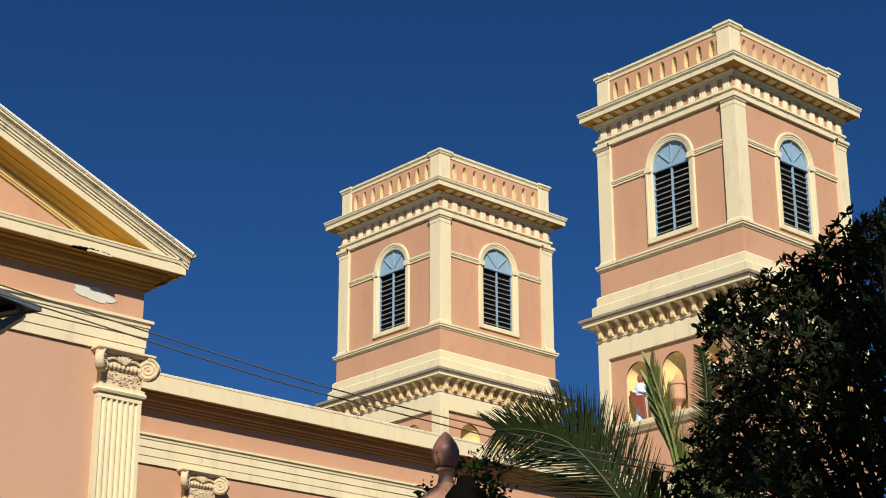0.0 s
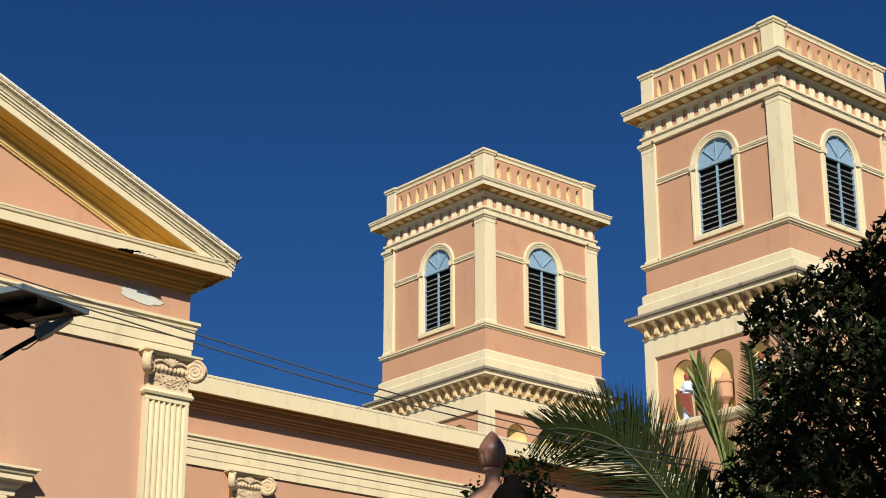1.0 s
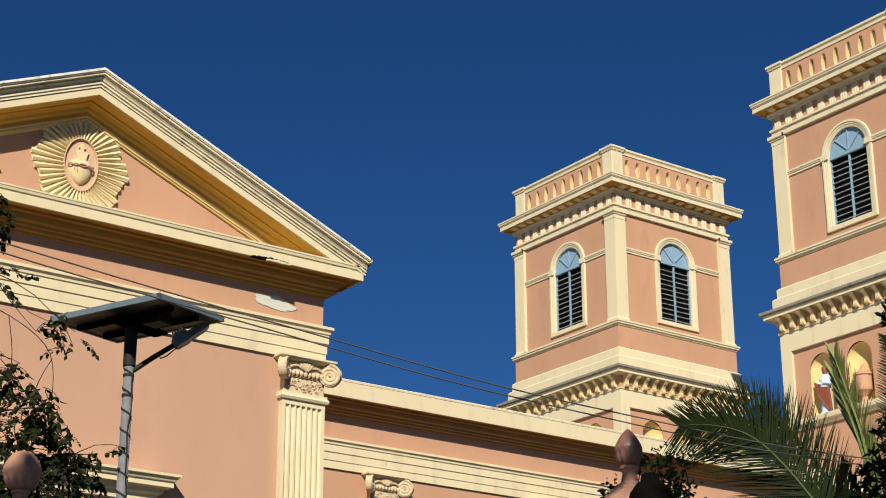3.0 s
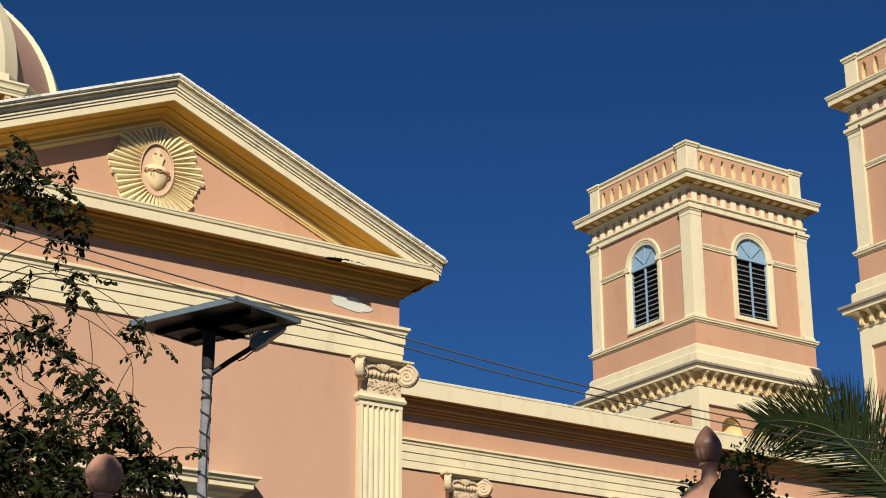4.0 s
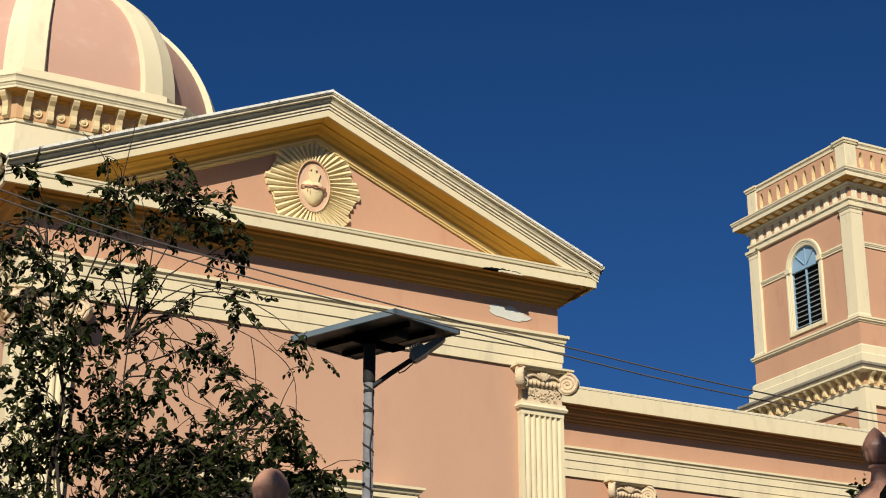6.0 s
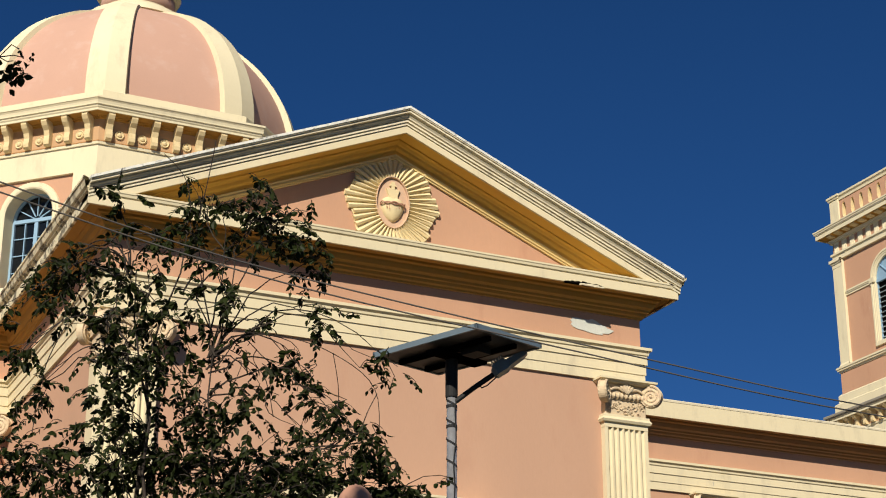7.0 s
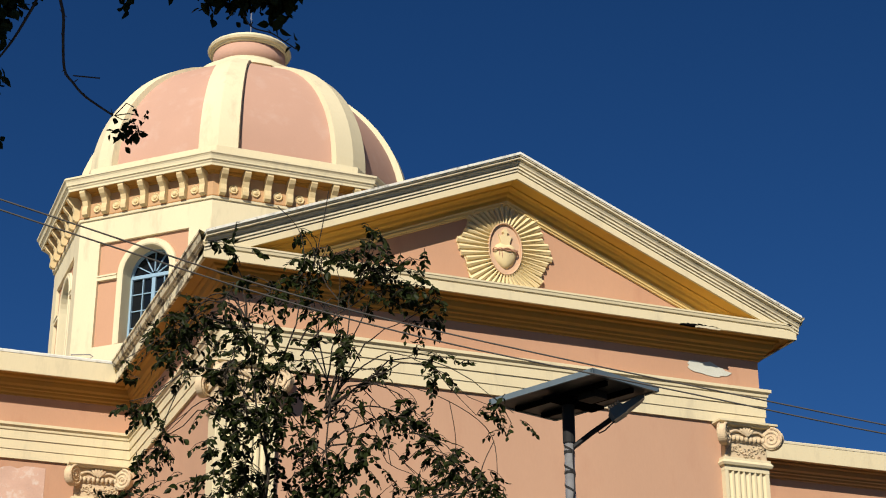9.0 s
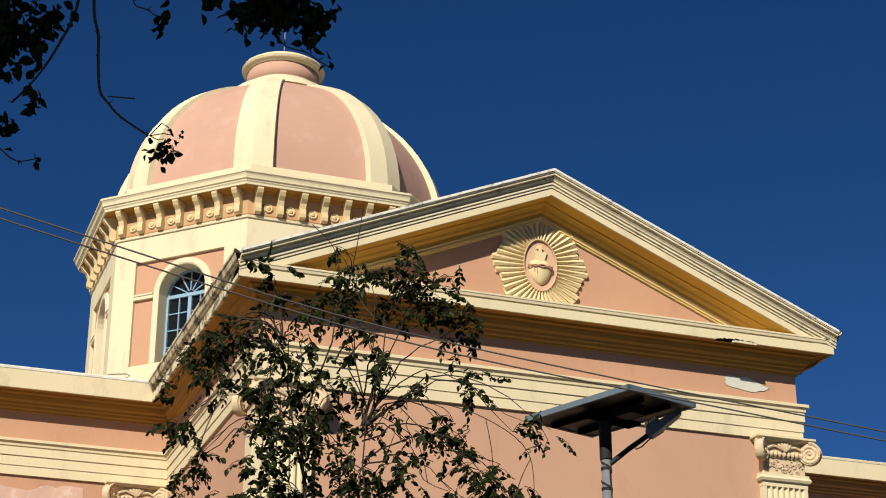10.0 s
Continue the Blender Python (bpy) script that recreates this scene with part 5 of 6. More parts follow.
tube(bm, [HM @ Vector((-0.12, 0, -0.03)), (0.26, -0.14, 5.72), (0.22, -0.12, 5.70), (0.20, -0.1, 5.74)], 0.006, 5)
link("lead", bm, BLACK_TAPE, lamp)


# ---------------------------------------------------------------- gate pillars with finials
def gate_pillar(x, y, top, bud, tall, cap_mat, bud_mat):
    g = empty("gate_pillar", (x, y, 0))
    neck = top - tall
    link("shaft", soft_box(-0.24, 0.24, -0.24, 0.24, 0, neck - 0.34, 0.02), STONE_RED, g)
    bm = bmesh.new()
    sq = [(-0.24, -0.24), (0.24, -0.24), (0.24, 0.24), (-0.24, 0.24)]
    sweep(bm, [(-0.02, neck - 0.36), (0.06, neck - 0.35), (0.08, neck - 0.30), (0.06, neck - 0.26), (-0.02, neck - 0.22), (-0.10, neck - 0.12), (-0.155, neck - 0.06), (-0.17, neck - 0.03)], sq, closed=True)
    link("cap", bm, cap_mat, g, "swept pyramid cap")
    bm = bmesh.new()
    prof = [(0.075, neck - 0.05), (0.075, neck - 0.02), (0.055, neck), (0.045, neck + 0.05), (0.05, neck + 0.075), (0.06, neck + 0.08), (0.06, neck + 0.095), (0.055, neck + 0.10)]
    lathe(bm, prof, 20)
    link("neck", bm, STONE_RED, g, smooth=False)
    bm = bmesh.new()
    h = tall - 0.10
    pw = 0.8 if bud < 0.11 else 0.95
    prof = [(0.045, 0)] + [(bud * (math.sin(math.pi * (0.12 + 0.88 * q) ** pw)) ** (0.75 if bud < 0.11 else 0.55) if q < 0.97 else 0.012, q * h) for q in [k / 14 for k in range(1, 14)]] + [(0.012, h * 0.97), (0.001, h)]
    lathe(bm, [(r, neck + 0.10 + z) for r, z in prof], 48)
    for v in bm.verts:
        a = math.atan2(v.co.y, v.co.x)
        z = (v.co.z - neck - 0.10) / h
        if z < 0.42 - 0.03 * math.cos(a * 12):
            k = 0.94 - 0.12 * (0.5 + 0.5 * math.cos(a * 12))
            v.co.x *= k
            v.co.y *= k
    link("finial", bm, bud_mat, g, "bud-shaped terracotta finial with fluted cup", smooth=True)
    return g


tagged(gate_pillar(7.39, 8.14, 4.375, 0.092, 0.345, STONE_RED, STONE_BROWN), "gate pillar topped by a brown pointed bud finial", "gate pillar", "gate pillars")
tagged(gate_pillar(4.185, 10.18, 4.19, 0.122, 0.36, STONE_RED, STONE_RED), "gate pillar topped by a sunlit terracotta bud finial", "gate pillar", "gate pillars")
# Pillar is coloured near black to put its shade into the surface.
dk = empty("pillar_stub", (7.12, 7.66, 0))
bm = bmesh.new()
lathe(bm, [(0.15, 0), (0.15, 3.66), (0.148, 3.74), (0.125, 3.84), (0.08, 3.90), (0.06, 3.91), (0.055, 3.95), (0.001, 3.97)], 20)
link("shaft", bm, SHADE_BLACK, dk)
tagged(dk, "round pillar with a domed top beside the gate, its shade painted black", "pillar")

# ---------------------------------------------------------------- cables
for dz, nm in ((0.0, 0), (-0.066, 1)):
    cu = bpy.data.curves.new("cable", "CURVE")
    cu.dimensions = "3D"
    cu.bevel_depth = 0.006
    cu.bevel_resolution = 2
    sp = cu.splines.new("POLY")
    sp.points.add(80)
    for i in range(81):
        x = -8 + 34 * i / 80
        z = 5.285 + 0.0100 * (x - 10.4) ** 2 + dz + 0.005 * math.sin(x * 2.1 + nm) - 0.075 * math.exp(-((x - 3.3) / 1.5) ** 2) - 0.02 * math.exp(-((x - 0.8) / 1.0) ** 2)
        sp.points[i].co = (x, 10.5, z, 1)
    cu.materials.append(CABLE)
    tagged(new("cable", cu), "thin dull grey overhead cable sagging past the church", "cable", "overhead cables")


# ---------------------------------------------------------------- plants
def leaf_object(name, centres, ways, sizes, mat, parent, seed=1, width=0.42, droop=0.12, label=""):
    """Many small folded leaves as one mesh."""
    rg = np.random.default_rng(seed)
    c = np.asarray(centres, float)
    d = np.asarray(ways, float)
    d /= np.linalg.norm(d, axis=1, keepdims=True) + 1e-9
    s = np.asarray(sizes, float)[:, None]
    r = rg.normal(size=c.shape)
    side = np.cross(d, r)
    side /= np.linalg.norm(side, axis=1, keepdims=True) + 1e-9
    up = np.cross(side, d)
    w = width * s / 2
    curl = rg.uniform(0.3, 1.0, size=(len(c), 1)) * droop * 2

    def at(q, k):
        """Point along the blade at q, k half widths off the midrib."""
        return c + d * s * q + side * w * k + up * (abs(k) * w * 0.35 - s * curl * q * q)
    v = np.stack([at(0, 0), at(0.22, 0.72), at(0.22, -0.72), at(0.48, 1), at(0.48, 0), at(0.48, -1), at(0.74, 0.66), at(0.74, -0.66), at(1, 0)], 1).reshape(-1, 3)
    n = len(c)
    base = np.arange(n)[:, None] * 9
    f = np.concatenate([base + np.array(q) for q in ((0, 1, 4), (0, 4, 2), (1, 3, 4), (2, 4, 5), (4, 3, 6), (4, 7, 5), (4, 6, 8), (4, 8, 7))], 0)
    me = bpy.data.meshes.new(name)
    me.from_pydata(v.tolist(), [], f.tolist())
    me.materials.append(mat)
    ob = new(name, me)
    ob.parent = parent
    if label:
        ob["label"] = label
    return ob


def smooth(P, n=5):
    """A flowing line through points."""
    P = [Vector(p) for p in P]
    path = []
    for i in range(len(P) - 1):
        p0, p1, p2, p3 = P[max(i - 1, 0)], P[i], P[i + 1], P[min(i + 2, len(P) - 1)]
        for k in range(n):
            q = k / n
            path.append(0.5 * ((2 * p1) + (p2 - p0) * q + (2 * p0 - 5 * p1 + 4 * p2 - p3) * q * q + (3 * p1 - p0 - 3 * p2 + p3) * q ** 3))
    return path + [P[-1]]


def bend(a, b, rnd, sag=0.12, n=6):
    a, b = Vector(a), Vector(b)
    L = (b - a).length
    off = Vector((rnd.uniform(-1, 1), rnd.uniform(-1, 1), rnd.uniform(-0.3, 1))) * L * sag
    return [a.lerp(b, i / n) + off * math.sin(math.pi * i / n) for i in range(n + 1)]


def limb_tree(name, foot, trunk_top, crown, n_limbs, n_twigs, leaves_per, leaf, mats, seed, label, group="", spread=0.30, r0=0.14):
    """Tree with a tapered trunk, limbs and twigs that carry leaf clumps inside an ellipsoid crown (centre, radii, turn)."""
    rnd = random.Random(seed)
    t = tagged(empty(name, foot), label, "tree", group)
    f = Vector(foot)
    c, rad, turn = Vector(crown[0]), crown[1], radians(crown[2])
    wood = bmesh.new()
    top = Vector(trunk_top)
    trunk = bend(f, top, rnd, 0.03, 8)
    tube(wood, [p - f for p in trunk], [r0 * (1 - 0.55 * i / 8) for i in range(9)], 9)
    link("trunk", wood, mats[0], t)
    wood = bmesh.new()
    cen, way, size = [], [], []

    def inside():
        while True:
            p = Vector((rnd.uniform(-1, 1), rnd.uniform(-1, 1), rnd.uniform(-1, 1)))
            if 0.25 < p.length < 1.0:
                break
        p = Vector((p.x * rad[0], p.y * rad[1], p.z * rad[2]))
        return c + Matrix.Rotation(turn, 3, "Z") @ p
    for i in range(n_limbs):
        start = trunk[rnd.randint(4, 8)]
        end = inside()
        path = bend(start, end, rnd, 0.12, 7)
        tube(wood, [p - f for p in path], [r0 * 0.36 * (1 - 0.82 * k / 7) for k in range(8)], 6)
        for j in range(n_twigs):
            q = path[rnd.randint(3, 7)]
            tip = q + Vector((rnd.uniform(-1, 1), rnd.uniform(-1, 1), rnd.uniform(-0.7, 0.9))) * spread * 2.1
            e = tip - c
            e = Matrix.Rotation(-turn, 3, "Z") @ e
            if (e.x / rad[0]) ** 2 + (e.y / rad[1]) ** 2 + (e.z / rad[2]) ** 2 > 1.15:
                tip = q.lerp(tip, 0.35)
            tw = bend(q, tip, rnd, 0.15, 4)
            tube(wood, [p - f for p in tw], [0.012, 0.010, 0.008, 0.006, 0.003], 4)
            for k in range(leaves_per):
                p = tw[1].lerp(tw[4], rnd.random() ** 0.7)
                g = Vector((rnd.gauss(0, 1), rnd.gauss(0, 1), rnd.gauss(0, 1)))
                cen.append(p + g * spread * 0.28 - f)
                way.append((tip - q).normalized() * 0.5 + Vector((rnd.gauss(0, 1), rnd.gauss(0, 1), rnd.gauss(-0.25, 0.8))) * 0.8)
                size.append(leaf * rnd.uniform(0.6, 1.2))
    link("branchwork", wood, mats[0], t)
    leaf_object("crown", cen, way, size, mats[1], t, seed)
    return t


# dense dark tree: trunk, limbs to each lobe of the crown, leaves in whorls at the twig ends
LOBES = (
    (11.35, 7.58, 6.52, 0.28, 1.0), (11.78, 7.57, 6.55, 0.33, 1.0), (11.72, 8.28, 6.48, 0.25, 1.0), (11.10, 8.24, 6.13, 0.23, 1.0), (11.18, 8.71, 6.10, 0.22, 1.0), (10.66, 8.53, 5.87, 0.11, 0.5),
    (11.58, 7.86, 6.19, 0.43, 1.2), (11.65, 8.38, 5.98, 0.44, 1.2), (10.97, 8.41, 5.61, 0.35, 1.1), (11.86, 7.76, 5.89, 0.48, 1.2), (11.21, 7.78, 5.34, 0.51, 1.1), (11.23, 8.36, 5.18, 0.47, 1.2),
    (11.29, 8.86, 5.28, 0.30, 1.0), (11.54, 7.61, 5.13, 0.51, 1.0), (11.05, 8.87, 4.91, 0.30, 1.0), (10.85, 8.28, 4.60, 0.42, 1.1), (11.39, 8.14, 4.70, 0.43, 0.5), (11.93, 7.97, 4.71, 0.44, 0.5),
    (10.62, 8.85, 4.58, 0.20, 0.5), (12.10, 7.38, 6.38, 0.53, 0.5), (11.69, 7.05, 5.46, 0.60, 0.5), (11.90, 7.37, 4.83, 0.57, 0.5), (11.61, 8.44, 4.37, 0.58, 0.5), (11.59, 7.53, 4.23, 0.61, 0.5),
)
dense = tagged(empty("tree", (12.6, 7.6, 0)), "dense dark green leafy tree with whorled leaves in shade", "tree")
rnd = random.Random(21)
FOOT = Vector((12.6, 7.6, 0))
CROTCH = Vector((12.2, 7.9, 3.6))
wood = bmesh.new()
stem = bend(FOOT, CROTCH, rnd, 0.04, 8)
tube(wood, [p - FOOT for p in stem], [0.17 - 0.008 * i for i in range(9)], 10)
link("trunk", wood, BARK, dense)
wood = bmesh.new()
cen, way, size = [], [], []
for lx, ly, lz, lr, dens in LOBES:
    mid = Vector((lx, ly, lz))
    limb = bend(CROTCH, mid, rnd, 0.10, 7)
    tube(wood, [p - FOOT for p in limb], [0.05 - 0.006 * i for i in range(8)], 6)
    for i in range(int(720 * lr * lr * dens) + 24):
        while True:
            q = Vector((rnd.uniform(-1, 1), rnd.uniform(-1, 1), rnd.uniform(-1, 1)))
            if 0.2 < q.length < 0.92 + 0.30 * rnd.random():
                break
        p = mid + Vector((q.x * lr, q.y * lr, q.z * lr * 0.95))
        axis = (q.normalized() + Vector((rnd.gauss(0, 0.5), rnd.gauss(0, 0.5), 0.35 + rnd.gauss(0, 0.4)))).normalized()
        if i % 5 == 0:
            tube(wood, [x - FOOT for x in bend(limb[rnd.randint(5, 7)], p, rnd, 0.15, 3)], [0.010, 0.007, 0.005, 0.003], 4)
        one = axis.orthogonal().normalized()
        two = axis.cross(one)
        whorl = rnd.randint(5, 8)
        turn = rnd.uniform(0, 6.28)
        for k in range(whorl):
            a = turn + 6.283 * k / whorl + rnd.gauss(0, 0.2)
            cen.append(p + axis * rnd.uniform(-0.02, 0.02) - FOOT)
            way.append((one * math.cos(a) + two * math.sin(a)) * rnd.uniform(0.6, 1.0) + axis * rnd.uniform(0.1, 0.7))
            size.append(rnd.uniform(0.055, 0.095))
link("branchwork", wood, BARK, dense)
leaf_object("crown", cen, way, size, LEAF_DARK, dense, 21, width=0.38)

# tall tree whose boughs hang overhead and shade the near ground
shade = limb_tree("shade_tree", (-1.0, -5.0, 0), (0.4, -3.0, 8.5), ((5.0, 1.0, 12.4), (4.4, 3.4, 1.9), 0), 46, 8, 12, 0.42, (BARK, LEAF_DARK), 5,
                  "tall spreading shade tree with hanging boughs", spread=0.55, r0=0.34)
rnd = random.Random(31)
f = Vector((-1.0, -5.0, 0))
wood = bmesh.new()
cen, way, size = [], [], []
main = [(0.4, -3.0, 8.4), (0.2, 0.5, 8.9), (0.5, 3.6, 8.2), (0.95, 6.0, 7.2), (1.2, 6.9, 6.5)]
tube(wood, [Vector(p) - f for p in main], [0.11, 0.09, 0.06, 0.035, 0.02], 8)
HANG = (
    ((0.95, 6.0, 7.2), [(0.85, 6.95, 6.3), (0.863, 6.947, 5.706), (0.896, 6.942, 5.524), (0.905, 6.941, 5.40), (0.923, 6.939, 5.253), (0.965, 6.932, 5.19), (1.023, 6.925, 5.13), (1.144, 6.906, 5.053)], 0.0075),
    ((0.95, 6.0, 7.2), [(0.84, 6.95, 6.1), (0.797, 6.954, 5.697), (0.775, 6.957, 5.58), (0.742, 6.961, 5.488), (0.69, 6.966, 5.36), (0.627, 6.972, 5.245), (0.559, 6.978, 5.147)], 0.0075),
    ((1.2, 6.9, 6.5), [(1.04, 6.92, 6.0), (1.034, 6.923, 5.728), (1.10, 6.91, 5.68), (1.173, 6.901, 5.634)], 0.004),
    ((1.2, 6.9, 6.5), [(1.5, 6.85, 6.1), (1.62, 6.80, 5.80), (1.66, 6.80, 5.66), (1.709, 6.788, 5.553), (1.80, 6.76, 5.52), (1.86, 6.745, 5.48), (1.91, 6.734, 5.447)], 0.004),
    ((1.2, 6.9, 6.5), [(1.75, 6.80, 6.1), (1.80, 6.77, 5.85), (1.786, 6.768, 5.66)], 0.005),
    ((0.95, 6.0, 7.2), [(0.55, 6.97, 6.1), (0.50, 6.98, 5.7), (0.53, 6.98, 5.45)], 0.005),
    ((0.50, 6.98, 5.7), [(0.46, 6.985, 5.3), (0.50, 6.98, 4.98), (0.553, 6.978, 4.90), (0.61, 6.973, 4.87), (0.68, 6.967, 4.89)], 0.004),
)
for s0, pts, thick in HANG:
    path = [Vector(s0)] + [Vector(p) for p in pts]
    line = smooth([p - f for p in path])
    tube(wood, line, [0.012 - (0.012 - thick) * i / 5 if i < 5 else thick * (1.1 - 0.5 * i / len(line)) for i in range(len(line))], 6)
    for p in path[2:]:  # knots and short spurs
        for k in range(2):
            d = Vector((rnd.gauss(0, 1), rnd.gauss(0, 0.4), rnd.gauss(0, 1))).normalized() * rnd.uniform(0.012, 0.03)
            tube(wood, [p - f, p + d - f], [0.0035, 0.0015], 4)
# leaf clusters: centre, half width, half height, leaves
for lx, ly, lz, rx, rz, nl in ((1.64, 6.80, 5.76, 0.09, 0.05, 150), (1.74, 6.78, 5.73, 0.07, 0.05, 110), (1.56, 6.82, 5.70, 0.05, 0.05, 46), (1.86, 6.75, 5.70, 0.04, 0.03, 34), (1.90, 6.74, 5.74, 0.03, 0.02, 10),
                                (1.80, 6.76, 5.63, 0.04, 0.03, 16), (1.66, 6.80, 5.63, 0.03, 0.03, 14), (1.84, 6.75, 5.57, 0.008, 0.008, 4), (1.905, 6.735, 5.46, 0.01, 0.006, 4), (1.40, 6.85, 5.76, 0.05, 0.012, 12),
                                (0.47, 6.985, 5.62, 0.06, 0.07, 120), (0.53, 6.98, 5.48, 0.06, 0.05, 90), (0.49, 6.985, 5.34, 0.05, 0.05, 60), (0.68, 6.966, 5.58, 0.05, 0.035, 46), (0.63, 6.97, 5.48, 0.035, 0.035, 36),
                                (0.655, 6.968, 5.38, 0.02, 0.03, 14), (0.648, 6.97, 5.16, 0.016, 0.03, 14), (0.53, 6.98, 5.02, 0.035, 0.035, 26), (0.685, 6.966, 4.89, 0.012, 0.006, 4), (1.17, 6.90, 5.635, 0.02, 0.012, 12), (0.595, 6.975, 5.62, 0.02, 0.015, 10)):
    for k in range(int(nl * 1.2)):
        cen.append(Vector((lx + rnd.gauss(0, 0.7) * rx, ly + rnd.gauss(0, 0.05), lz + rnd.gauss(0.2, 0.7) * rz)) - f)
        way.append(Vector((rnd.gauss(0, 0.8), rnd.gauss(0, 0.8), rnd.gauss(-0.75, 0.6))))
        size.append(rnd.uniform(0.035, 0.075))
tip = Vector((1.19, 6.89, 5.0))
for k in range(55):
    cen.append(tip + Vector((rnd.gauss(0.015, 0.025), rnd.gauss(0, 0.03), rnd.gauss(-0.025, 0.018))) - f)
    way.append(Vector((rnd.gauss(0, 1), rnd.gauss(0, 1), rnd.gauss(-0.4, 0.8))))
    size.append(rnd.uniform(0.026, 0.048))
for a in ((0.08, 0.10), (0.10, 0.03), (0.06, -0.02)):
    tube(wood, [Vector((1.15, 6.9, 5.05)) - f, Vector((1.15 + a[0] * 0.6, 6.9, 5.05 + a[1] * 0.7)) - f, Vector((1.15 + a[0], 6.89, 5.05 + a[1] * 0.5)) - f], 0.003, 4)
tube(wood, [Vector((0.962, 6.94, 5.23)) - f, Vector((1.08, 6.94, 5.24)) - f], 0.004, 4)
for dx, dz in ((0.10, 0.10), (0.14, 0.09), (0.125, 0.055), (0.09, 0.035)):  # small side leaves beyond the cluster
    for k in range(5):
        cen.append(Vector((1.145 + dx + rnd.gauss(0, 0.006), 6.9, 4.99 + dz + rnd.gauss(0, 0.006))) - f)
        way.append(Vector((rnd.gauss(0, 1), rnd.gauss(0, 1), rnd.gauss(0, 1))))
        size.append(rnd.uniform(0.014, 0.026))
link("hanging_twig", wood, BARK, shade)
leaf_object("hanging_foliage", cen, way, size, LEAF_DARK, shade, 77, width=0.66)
# second lobe of the crown
cen, way, size = [], [], []
wood = bmesh.new()
for i in range(110):
    e = Vector((rnd.uniform(-6.6, -2.3), rnd.uniform(-1.3, 1.1), rnd.uniform(10.6, 11.7)))
    if i % 6 == 0:
        tube(wood, [p - f for p in bend((0.2, -3.3, 8.0), e, rnd, 0.1, 6)], [0.09, 0.08, 0.065, 0.05, 0.04, 0.03, 0.015], 6)
    for k in range(60):
        cen.append(e + Vector((rnd.gauss(0, 0.3), rnd.gauss(0, 0.25), rnd.gauss(0, 0.22))) - f)
        way.append(Vector((rnd.gauss(0, 1), rnd.gauss(0, 1), rnd.gauss(-0.2, 0.7))))
        size.append(rnd.uniform(0.25, 0.45))
link("branchwork", wood, BARK, shade)
leaf_object("crown", cen, way, size, LEAF_DARK, shade, 78)

# climbing shrub before the transept
shrub = tagged(empty("shrub", (3.69, 12.47, 0)), "straggling vine-like shrub with arching leafy shoots before the church", "shrub")
rnd = random.Random(14)
wood = bmesh.new()
cen, way, size = [], [], []
RX = Vector((0.958, -0.286, 0))
RY = Vector((0.286, 0.958, 0))


def local(s, d, z):
    return RX * s + RY * d + Vector((0, 0, z))


STEMS = [local(-0.05, 0.05, 6.7), local(-0.45, 0.0, 6.3), local(0.2, -0.1, 5.6)]
for s in STEMS:
    line = bend((0, 0, 0), s, rnd, 0.05, 16)
    line = [p + Vector((rnd.gauss(0, 0.03), rnd.gauss(0, 0.03), 0)) * min(i, 1) for i, p in enumerate(line)]
    tube(wood, line, [0.042 * (1 - i / 17) ** 1.3 + 0.004 for i in range(17)], 7)
